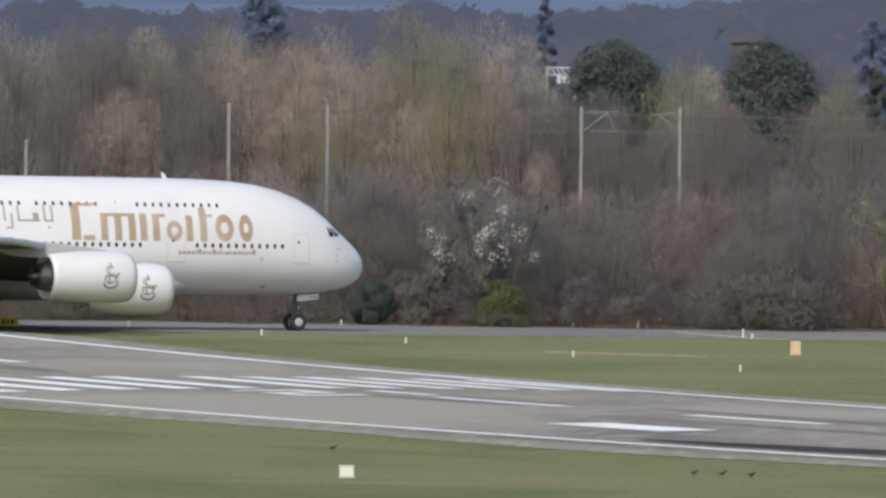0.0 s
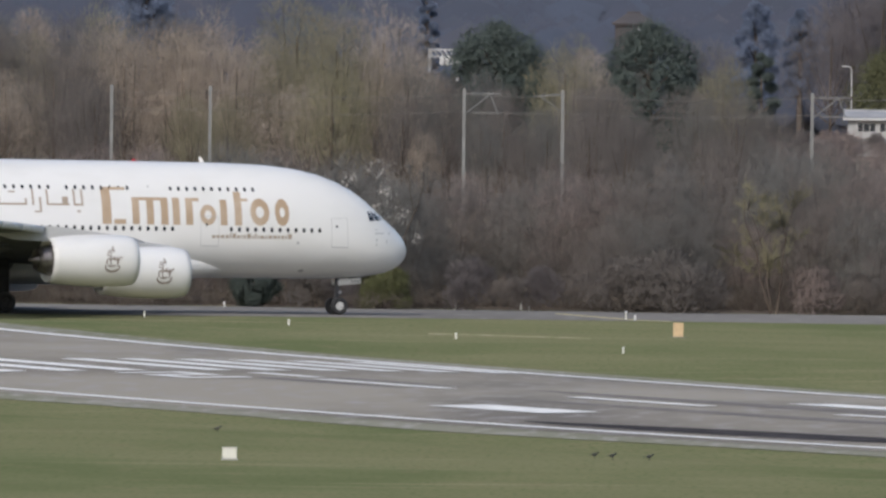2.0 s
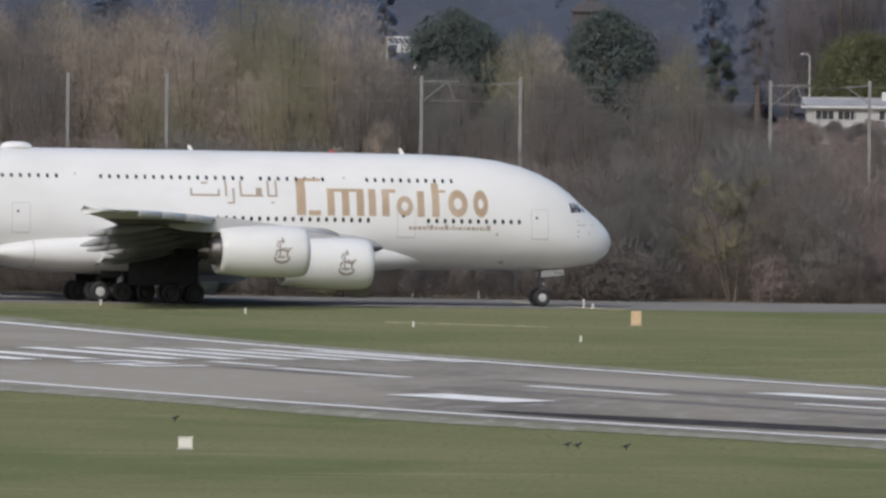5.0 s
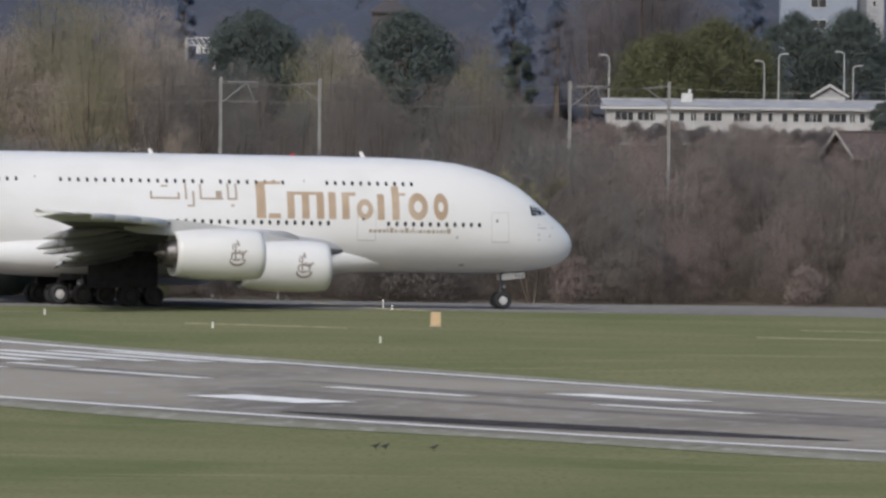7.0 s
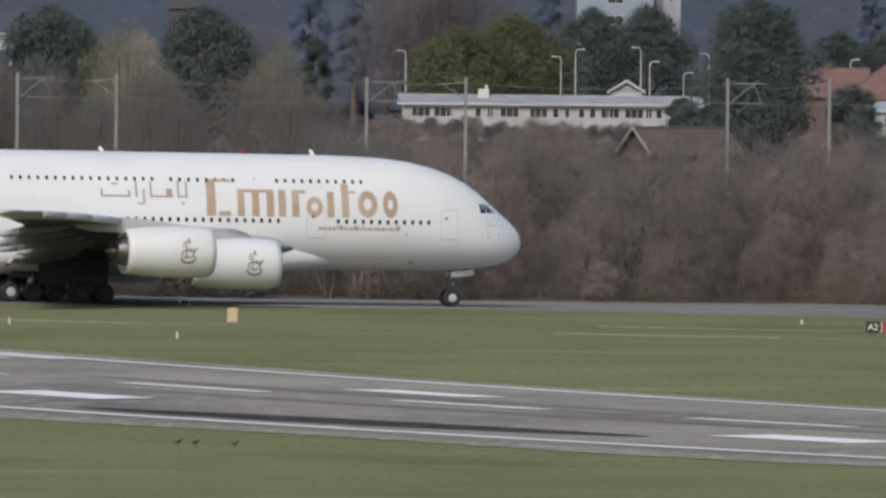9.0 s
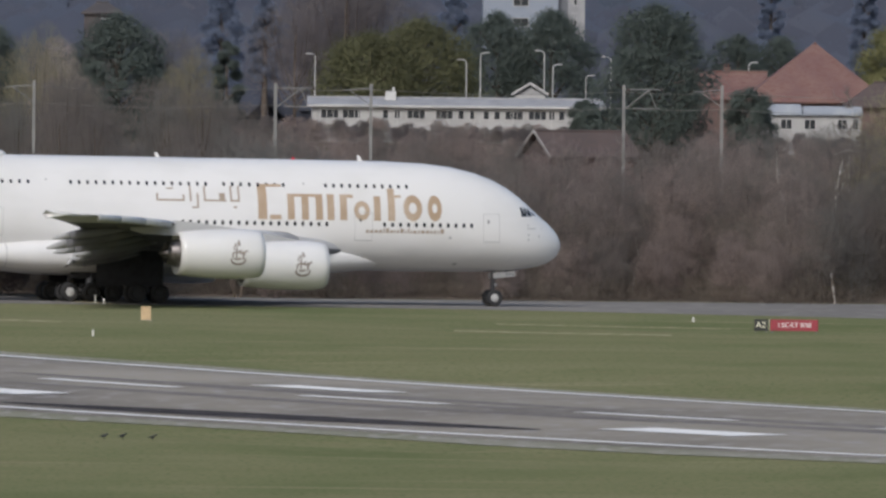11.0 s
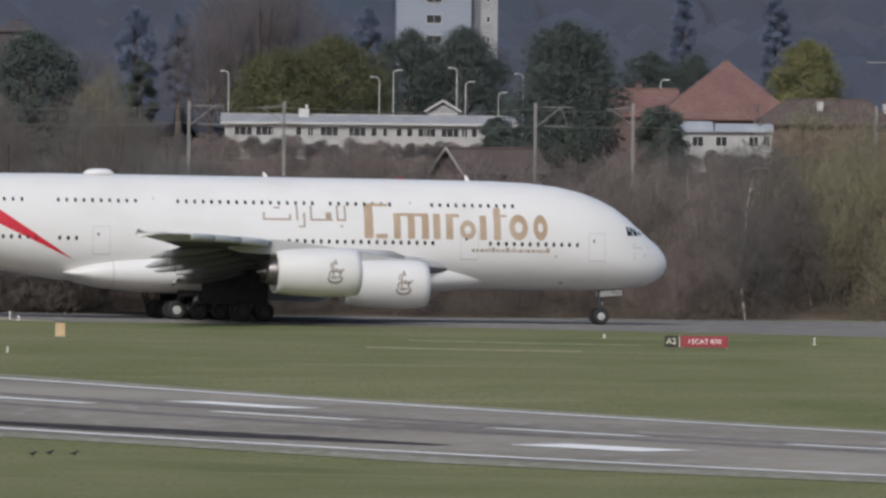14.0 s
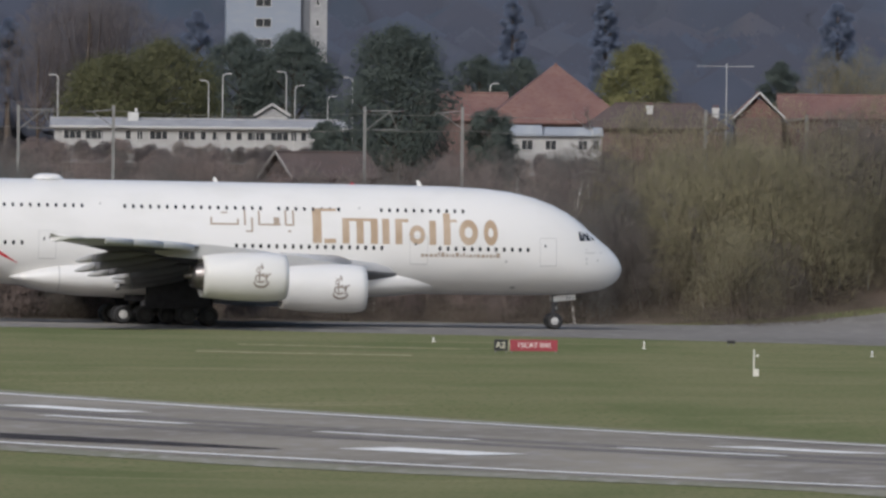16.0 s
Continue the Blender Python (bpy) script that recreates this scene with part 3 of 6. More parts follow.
    for dz, x0, c in ((0.30, -2.9, 0.6), (0.16, -2.0, 1.5), (0.0, -0.6, 3.1), (-0.14, -2.0, 1.5), (-0.30, -2.9, 0.6)):
        rings.append([(lead + x0, side * 39.75, z + dz), (lead + x0 - c * 0.5, side * 39.75 + 0.05, z + dz), (lead + x0 - c, side * 39.75, z + dz), (lead + x0 - c * 0.5, side * 39.75 - 0.05, z + dz)])
    part("wing_fence", mesh_from("wing_fence", *loft(rings), True), PAINT_WHITE, wing, "small white wing-tip fence")


def window_row(fus, x0, x1, count, z, rx=0.125, rz=0.185):
    for side in (-1, 1):
        for i in range(count):
            x = x0 + (x1 - x0) * i / (count - 1)
            part("window", mesh_from("window", *hull_oval(x, z, rx, rz, 0.012, side, n=10)), GLASS, fus)


def door(fus, x0, x1, z0, z1):
    for side in (-1, 1):
        panel = part("door", mesh_from("door", *hull_patch(x0, x1, z0, z1, 0.010, side, cuts=5), True), PAINT_WHITE, fus, "closed white cabin door")
        t = 0.05
        edges = [hull_patch(x0, x1, z0 - t, z0, 0.016, side, cuts=1), hull_patch(x0, x1, z1, z1 + t * 0.5, 0.016, side, cuts=1),
                 hull_patch(x0 - t * 0.5, x0, z0, z1, 0.016, side), hull_patch(x1, x1 + t * 0.5, z0, z1, 0.016, side)]
        seal = part("door_seal", joined(edges), SEAL, fus)
        part("door_window", mesh_from("door_window", *hull_oval((x0 + x1) / 2 - 0.25, z0 + (z1 - z0) * 0.72, 0.08, 0.12, 0.02, side, n=10)), GLASS, fus)


def build_livery(fus):
    # lettering stands as plain gold bars and ovals of the same size and colour
    for side in (-1, 1):
        bars = []
        base, xh, cap = 6.34, 8.28, 8.98
        for x0, x1, z0, z1 in ((-19.45, -18.75, base, cap), (-18.55, -17.65, base, base + 0.36), (-17.15, -16.60, base, xh), (-16.05, -15.50, base, xh), (-14.95, -14.40, base, xh), (-14.05, -13.50, base, xh),
                               (-13.05, -12.50, base, xh), (-10.40, -9.88, base, xh - 0.1), (-9.30, -8.75, base, 8.75)):
            bars.append(hull_patch(x0, x1, z0, z1, 0.014, side))
        ovals = [hull_oval(-11.35, 7.08, 0.62, 0.74, 0.014, side, 0.42), hull_oval(-7.35, 7.32, 0.74, 0.98, 0.014, side, 0.42), hull_oval(-5.62, 7.32, 0.56, 0.98, 0.014, side, 0.36)]
        bars += [hull_patch(-18.75, -17.55, 8.78, cap, 0.014, side, cuts=1), hull_patch(-16.60, -14.40, xh - 0.22, xh, 0.014, side, cuts=1), hull_patch(-12.50, -12.0, xh - 0.25, xh, 0.014, side, cuts=1), hull_patch(-8.75, -8.25, xh - 0.2, xh, 0.014, side, cuts=1)]
        for piece in bars:
            part("letter_bar", mesh_from("letter_bar", *piece, True), GOLD, fus, "gold painted bar")
        for piece in ovals:
            part("letter_oval", mesh_from("letter_oval", *piece, True), GOLD, fus, "gold painted oval")
        rng = random.Random(5)
        small, x = [], -11.05
        while x < -5.1:
            w = rng.uniform(0.10, 0.30)
            small.append(hull_patch(x, x + w, 5.42, 5.42 + rng.choice((0.22, 0.24, 0.24, 0.36)), 0.014, side, cuts=1))
            x += w + 0.09
        tagged(part("address_bar", joined(small), SCRIPT, fus, "row of small grey-brown bars"), kind="stuff")
        script = [hull_patch(-27.25, -25.2, 7.62, 7.76, 0.014, side, cuts=1)]
        for x0, x1, z0, z1 in ((-27.35, -27.2, 7.62, 8.2), (-25.3, -25.15, 7.62, 8.1), (-24.75, -24.6, 7.62, 8.75), (-24.2, -24.05, 7.15, 8.2), (-24.6, -24.1, 7.1, 7.22), (-23.65, -23.5, 7.62, 8.75), (-23.5, -21.9, 7.62, 7.76), (-22.45, -22.0, 7.76, 8.25), (-21.6, -21.45, 7.62, 8.8), (-21.45, -20.95, 7.62, 7.76), (-21.0, -20.85, 7.62, 8.8), (-26.5, -26.0, 8.5, 8.62), (-21.35, -21.1, 7.15, 7.28)):
            script.append(hull_patch(x0, x1, z0, z1, 0.014, side, cuts=2))
        for piece in script:
            part("script_bar", mesh_from("script_bar", *piece, True), SCRIPT, fus)
        part("nose_mark", joined([hull_patch(1.9, 3.35, 5.86, 5.92, 0.012, side, cuts=1), hull_patch(1.95, 2.1, 5.35, 5.47, 0.012, side, cuts=1), hull_patch(1.95, 2.1, 5.02, 5.12, 0.012, side, cuts=1), hull_patch(2.9, 3.0, 5.25, 5.4, 0.012, side, cuts=1), hull_patch(1.95, 2.1, 6.12, 6.2, 0.012, side, cuts=1)]), SEAL, fus)
        # red sweep towards the tail
        verts, n = [], 24
        for i in range(n + 1):
            x = -42.1 - 13.0 * i / n
            low, high = 4.42 + (-42.1 - x) * 0.46, 4.42 + (-42.1 - x) * 0.65 + 0.02
            top = station(NOSE - x)[0] - 0.15
            low, high = min(low, top - 0.05), min(high, top)
            for k in range(5):
                z = low + (high - low) * k / 4
                verts.append((x, side * (hull_width(x, z) + 0.014), z))
        faces = [(i * 5 + k, i * 5 + k + 1, i * 5 + k + 6, i * 5 + k + 5) for i in range(n) for k in range(4)]
        part("red_sweep", mesh_from("red_sweep", verts, faces, True), RED, fus, "red painted sweep towards the tail")


def build_gear(plane):
    # nose gear
    bm = bmesh.new()
    add_tube(bm, (-0.05, 0, 0.63), (0.10, 0, 3.2), 0.15, 0.17, 12)
    add_tube(bm, (-0.05, 0, 0.63), (0.02, 0, 1.45), 0.10, 0.10, 12)
    add_tube(bm, (-0.03, -0.55, 0.63), (-0.03, 0.55, 0.63), 0.09, None, 10)
    gear = part("nose_gear", bm, GEAR, plane, "grey metal nose landing gear")
    bm = bmesh.new()
    for y in (-0.28, 0.28):
        add_tube(bm, (0.05, y * 0.5, 1.9), (1.5, y, 2.9), 0.055, None, 8)
    add_tube(bm, (0.0, 0, 1.35), (0.42, 0, 1.55), 0.05, None, 8)
    add_tube(bm, (0.42, 0, 1.55), (0.05, 0, 1.95), 0.05, None, 8)
    part("drag_brace", bm, GEAR, gear)
    for y in (-0.62, 0.62):
        bm = bmesh.new()
        add_box(bm, (1.75, 0.05, 0.42), (0.75, y, 2.18), 0.02, Matrix.Rotation(radians(-6), 4, "Y"))
        leaf = part("gear_door", bm, PAINT_WHITE, gear, "white nose gear door with dark bars")
        bm = bmesh.new()
        for k in range(3):
            add_box(bm, (0.16, 0.012, 0.17), (0.95 + k * 0.24, y + math.copysign(0.03, y), 2.33), 0, Matrix.Rotation(radians(-6), 4, "Y"))
        part("door_mark", bm, SEAL, gear)
    bm = bmesh.new()
    for y in (-0.17, 0.17):
        add_tube(bm, (0.16, y, 1.62), (0.26, y, 1.62), 0.10, 0.11, 12)
    part("taxi_light", bm, LIP, gear)
    place_wheels(plane, 0.63, 0.44, [(0, -0.55), (0, 0.55)], RIM)
    # wing gear: four wheels each; body gear: six wheels each
    spots, rear = [], []
    for y, x0, axles, half in ((6.15, -28.85, (-0.87, 0.87), 0.67), (2.63, -32.3, (-1.7, 0.0, 1.7), 0.77)):
        for side in (-1, 1):
            bm = bmesh.new()
            add_tube(bm, (x0, side * y, 0.9), (x0 + 0.3, side * y * 0.97, 3.9), 0.26, 0.30, 14)
            add_tube(bm, (x0 + axles[0] - 0.1, side * y, 0.74), (x0 + axles[-1] + 0.1, side * y, 0.74), 0.18, None, 10)
            for ax in axles:
                add_tube(bm, (x0 + ax, side * y - half, 0.71), (x0 + ax, side * y + half, 0.71), 0.10, None, 10)
            add_tube(bm, (x0 + 0.1, side * y, 1.6), (x0 + 1.9, side * y * 0.85, 3.4), 0.11, None, 8)
            add_tube(bm, (x0 + 0.1, side * y, 1.7), (x0, side * y * 0.6, 3.5), 0.10, None, 8)
            leg = part("main_gear", bm, GEAR, plane, "dark grey main landing gear bogie")
            bm = bmesh.new()
            # door enlarged and darkened to stand for the shade under the belly
            add_box(bm, (5.2 if y > 4 else 4.4, 0.07, 2.9 if y > 4 else 2.0), (x0 + (-1.4 if y > 4 else 0.7), side * (y + (0.45 if y > 4 else 0.2)), 1.25 if y > 4 else 1.75), 0.03)
            part("gear_door", bm, DOOR_DARK, leg, "main gear door, belly shade in its colour")
            for ax in axles:
                (rear if ax < -1 and side < 0 else spots).extend([(x0 + ax, side * y - half), (x0 + ax, side * y + half)])
    # near-side rear rims stay bright as if sunlit, the others carry painted shade
    place_wheels(plane, 0.71, 0.53, spots, DULL_RIM)
    place_wheels(plane, 0.71, 0.53, rear, RIM)


def build_plane(m):
    plane = thing("airliner", m, "white four-engined double-deck airliner with gold marks, taxiing on concrete", "airliner")
    cuts = [0, .06, .12, .22, .35, .5, .7, .95, 1.2, 1.5, 1.8, 2.15, 2.5, 2.95, 3.4, 3.9, 4.4, 5, 5.6, 6.3, 7, 7.9, 8.8, 9.9, 11, 12.5, 14, 17, 20, 25, 30, 36, 42, 45, 48, 50.5, 53, 55.5, 58, 60.5, 63, 65.2, 67.5, 69, 70.4]
    fus = part("fuselage", mesh_from("fuselage", *loft([hull_ring(NOSE - s, 72) for s in cuts]), True), PAINT_WHITE, plane, "glossy white double-deck fuselage")
    for x0, x1, count, z in ((-9.59, -2.70, 12, 6.06), (-25.35, -14.1, 19, 6.05), (-43.2, -41.9, 3, 6.05), (-52, -45, 12, 6.1)):
        window_row(fus, x0, x1, count, z)
    for x0, x1, count in ((-14.05, -7.7, 11), (-22.0, -17.35, 8), (-33.9, -23.4, 17), (-43.2, -37.2, 10), (-51.5, -46, 9)):
        window_row(fus, x0, x1, count, 8.92, 0.115, 0.165)
    for x0, x1 in ((-1.72, -0.44), (-11.9, -10.55), (-40.6, -39.3)):
        door(fus, x0, x1, 4.88, 6.95)
    for side in (-1, 1):
        # cockpit glazing: slanted panes
        for x0, x1, z0, z1, lean in ((1.50, 1.98, 6.78, 7.48, -0.05), (2.10, 2.50, 6.80, 7.42, -0.22), (2.66, 2.86, 6.84, 7.12, -0.22)):
            verts, faces = hull_patch(x0, x1, z0, z1, 0.015, side, lean)
            part("cockpit_window", mesh_from("cockpit_window", verts, faces, True), GLASS, fus, "dark cockpit pane")
        part("static_port", mesh_from("static_port", *hull_oval(-3.65, 3.15, 0.22, 0.10, 0.012, side, n=12)), SEAL, fus)
        part("static_port", mesh_from("static_port", *hull_oval(-4.4, 5.15, 0.10, 0.10, 0.012, side, n=12)), SEAL, fus)
        part("upper_port", mesh_from("upper_port", *hull_oval(-15.75, 9.05, 0.06, 0.10, 0.012, side, n=10)), SEAL, fus)
        part("upper_port", mesh_from("upper_port", *hull_oval(-35.8, 9.1, 0.06, 0.10, 0.012, side, n=10)), SEAL, fus)
    build_livery(fus)
    # belly fairing
    rings = []
    for x, w, mid, h in ((-8.6, 1.90, 3.60, 0.60), (-10.0, 2.40, 3.58, 0.92), (-11.4, 2.82, 3.54, 1.06), (-12.8, 3.18, 3.50, 1.14), (-14.4, 3.50, 3.46, 1.22), (-16.2, 3.78, 3.45, 1.32), (-18, 3.92, 3.44, 1.40), (-21, 4.02, 3.5, 1.55), (-27, 4.08, 3.5, 1.6), (-34, 4.05, 3.5, 1.6), (-37, 3.98, 3.48, 1.45), (-39, 3.85, 3.45, 1.22), (-40.5, 3.66, 3.42, 0.92), (-41.7, 3.40, 3.4, 0.5), (-42.6, 3.05, 3.4, 0.08)):
        ring = []
        for i in range(40):
            a = 2 * math.pi * i / 40
            c, s = math.cos(a), math.sin(a)
            ring.append((x, w * math.copysign(abs(c) ** 0.72, c), mid + h * math.copysign(abs(s) ** 0.8, s)))
        rings.append(ring)
    fairing = part("belly_fairing", mesh_from("belly_fairing", *loft(rings), True), PAINT_WHITE, plane, "white belly fairing")
    rings = []
    for x in (-38.98, -39.04):
        rings.append([(x, 3.875 * math.copysign(abs(math.cos(2 * math.pi * i / 40)) ** 0.72, math.cos(2 * math.pi * i / 40)), 3.45 + 1.245 * math.copysign(abs(math.sin(2 * math.pi * i / 40)) ** 0.8, math.sin(2 * math.pi * i / 40))) for i in range(40)])
    part("panel_joint", mesh_from("panel_joint", *loft(rings, True, False)), SEAL, fairing)
    # aerials and domes on the crown
    for x in (-10.5, -26.3):
        bm = bmesh.new()
        add_box(bm, (0.42, 0.07, 0.50), (x, 0, 10.70), 0.02, Matrix.Shear("XY", 4, (-0.45, 0)), 0.55)
        part("aerial", bm, PAINT_WHITE, fus, "white blade aerial")
    bm = bmesh.new()
    add_tube(bm, (-15.8, 0, 10.76), (-15.8, 0, 10.88), 0.16, 0.14, 14)
    add_tube(bm, (-15.8, 0, 10.88), (-15.8, 0, 11.0), 0.13, 0.05, 14)
    part("beacon", bm, RED, fus, "small red beacon dome")
    rings = [[(-39.4 + 1.25 * r * math.cos(2 * math.pi * i / 24), 0.75 * r * math.sin(2 * math.pi * i / 24), 10.80 + z) for i in range(24)] for r, z in ((1.0, 0.0), (0.94, 0.2), (0.75, 0.38), (0.45, 0.48), (0.1, 0.5))]
    part("radome", mesh_from("radome", *loft(rings), True), PAINT_WHITE, fus, "white rounded aerial dome")
    for side in (-1, 1):
        build_wing(plane, side)
        build_engine(plane, side, 14.9, -17.6, 3.05)
        build_engine(plane, side, 25.7, -25.7, 3.97)
        rings = []
        for v, lead, chord, z, thick in ((1.5, -53.5, 11.0, 8.3, 0.9), (8.0, -58.5, 7.0, 9.2, 0.6), (15.1, -63.6, 4.0, 10.2, 0.3)):
            ring = [(lead, side * v, z), (lead - chord * 0.3, side * v, z + thick / 2), (lead - chord, side * v, z), (lead - chord * 0.3, side * v, z - thick / 2)]
            rings.append(ring if side < 0 else ring[::-1])
        part("tailplane", mesh_from("tailplane", *loft(rings), True), PAINT_WHITE, plane)
    rings = []
    for z, lead, chord, thick in ((10.0, -48.5, 14.5, 1.0), (16.0, -56.0, 10.5, 0.8), (23.6, -62.8, 6.0, 0.45)):
        rings.append([(lead, 0, z), (lead - chord * 0.3, thick / 2, z), (lead - chord, 0, z), (lead - chord * 0.3, -thick / 2, z)])
    part("tail_fin", mesh_from("tail_fin", *loft(rings), True), PAINT_WHITE, plane)
    build_gear(plane)
    return plane


BIRD_PATHS = []
PLANE_ROWS = [  # seconds, place of the nose wheels, heading (degrees)
    (0, -36.42, 1450.55, 27.60),
    (0.5, -33.68, 1451.18, 26.31),
    (1, -30.79, 1451.89, 24.95),
    (1.5, -28.01, 1452.57, 23.75),
    (2, -25.07, 1453.35, 22.67),
    (2.5, -22.24, 1454.14, 21.82),
    (3, -19.22, 1455.02, 21.02),
    (3.7, -15.10, 1456.23, 19.87),
    (4.25, -11.85, 1457.25, 19.01),
    (4.8, -8.61, 1458.33, 18.29),
    (5.5, -4.52, 1459.76, 17.69),
    (6, -1.46, 1460.85, 17.30),
    (6.5, 1.25, 1461.86, 17.13),
    (7, 4.18, 1462.98, 16.90),
    (7.5, 6.89, 1464.03, 16.81),
    (8, 9.79, 1465.20, 16.72),
    (8.5, 12.38, 1466.27, 16.77),
    (9, 15.21, 1467.47, 16.58),
    (9.5, 17.89, 1468.62, 16.47),
    (10, 20.49, 1469.79, 16.31),
    (10.5, 23.05, 1470.97, 16.10),
    (11, 25.57, 1472.18, 15.84),
    (11.5, 28.09, 1473.41, 15.54),
    (12, 30.72, 1474.69, 15.30),
    (12.5, 33.12, 1475.88, 14.91),
    (13, 35.64, 1477.13, 14.56),
    (13.5, 38.05, 1478.35, 14.15),
    (14, 40.53, 1479.67, 13.65),
    (14.5, 42.84, 1480.88, 12.97),
    (15, 45.34, 1482.24, 12.01),
    (15.5, 47.64, 1483.55, 10.90),
    (16, 50.19, 1484.95, 9.54),
]


def plane_pose(x, y, heading):
    a = radians(heading)
    ahead = Vector((math.cos(a), math.sin(a), 0))
    tail = Vector((x, y, 0)) - ahead * 32
    z0, z1 = ground_z(x, y) + 0.015, ground_z(tail.x, tail.y) + 0.015
    return pose(x, y, z0, 0, -math.degrees(math.atan2(z0 - z1, 32)), heading)


airliner = build_plane(plane_pose(*PLANE_ROWS[0][1:]))


# ---- woods ----
BARK = material("grey_brown_bark", (0.13, 0.105, 0.085), 0.95, grain=[((0.07, 0.055, 0.045), (6, 6, 1.5), 0.4, 0.7)], spec=0.1)
BIRCH_BARK = material("white_birch_bark", (0.58, 0.55, 0.51), 0.85, grain=[((0.14, 0.12, 0.10), (3, 3, 1.1), 0.46, 0.56)], spec=0.1)
BRUSH = material("dead_brush", (0.20, 0.165, 0.135), 0.95, island=(0.16, 0.138, 0.11), spec=0.05, soft=0)
TWIGS = {
    "brown": material("brown_bare_twigs", (0.253, 0.217, 0.191), 0.95, random_mix=(0.195, 0.174, 0.154), island=(0.240, 0.216, 0.196), spec=0.05, soft=4.0),
    "grey": material("grey_bare_twigs", (0.230, 0.219, 0.199), 0.95, random_mix=(0.191, 0.182, 0.164), island=(0.245, 0.236, 0.216), spec=0.05, soft=4.0),
    "red": material("reddish_bare_twigs", (0.372, 0.290, 0.263), 0.95, random_mix=(0.305, 0.250, 0.225), island=(0.340, 0.282, 0.255), spec=0.05, soft=4.0),
    "tan": material("tan_budding_twigs", (0.545, 0.458, 0.376), 0.95, random_mix=(0.382, 0.311, 0.234), island=(0.501, 0.425, 0.354), spec=0.05, soft=8.0),
    # dark: distant trees' dim hazy tone put into the colour; also dark shrubs
    "dark": material("dark_hazed_bare_twigs", (0.230, 0.201, 0.196), 0.95, random_mix=(0.196, 0.178, 0.178), island=(0.213, 0.190, 0.184), spec=0.05, soft=6.0),
    "olive": material("olive_budding_twigs", (0.346, 0.316, 0.180), 0.95, random_mix=(0.297, 0.265, 0.180), island=(0.315, 0.285, 0.199), spec=0.05, soft=5.0),
}
LEAVES = {
    # dark: evergreen green lifted towards blue-grey, some haze put into the colour
    "dark": material("dark_evergreen_leaves", (0.108, 0.132, 0.120), 0.8, island=(0.124, 0.148, 0.128), spec=0.2, soft=4.0),
    # blue: distance haze put into the leaf colour
    "blue": material("haze_tinted_leaves", (0.205, 0.245, 0.335), 0.9, island=(0.212, 0.250, 0.338), spec=0.05, soft=5.0),
    "olive": material("olive_evergreen_leaves", (0.130, 0.136, 0.078), 0.8, island=(0.18, 0.178, 0.090), spec=0.2, soft=5.0),
    "yellow": material("yellow_green_spring_leaves", (0.21, 0.21, 0.095), 0.8, island=(0.27, 0.26, 0.125), spec=0.2, soft=6.0),
    "blossom": material("white_blossom", (0.54, 0.51, 0.47), 0.9, island=(0.36, 0.335, 0.30), spec=0.1),
    "scrub": material("green_scrub_leaves", (0.14, 0.155, 0.070), 0.85, island=(0.175, 0.170, 0.09), spec=0.1, soft=1.0),
}


def rand_dir(rng, up=0.0, spread=1.0):
    v = Vector((rng.gauss(0, spread), rng.gauss(0, spread), rng.gauss(up, spread)))
    return v.normalized() if v.length > 1e-6 else Vector((0, 0, 1))


def tube_mesh(segs):
    """One mesh of tapered tubes; segs: (start, end, start radius, end radius)."""
    verts, faces = [], []
    for a, b, r0, r1 in segs:
        d = (b - a).normalized()
        u = d.orthogonal().normalized()
        w = d.cross(u)
        n = len(verts)
        sides = 6 if r0 > 0.08 else 3
        for p, r in ((a, r0), (b, r1)):
            for i in range(sides):
                t = 2 * math.pi * i / sides
                verts.append(p + (u * math.cos(t) + w * math.sin(t)) * r)
        for i in range(sides):
            k = (i + 1) % sides
            faces.append((n + i, n + k, n + sides + k, n + sides + i))
    return mesh_from("limbs", verts, faces, True)


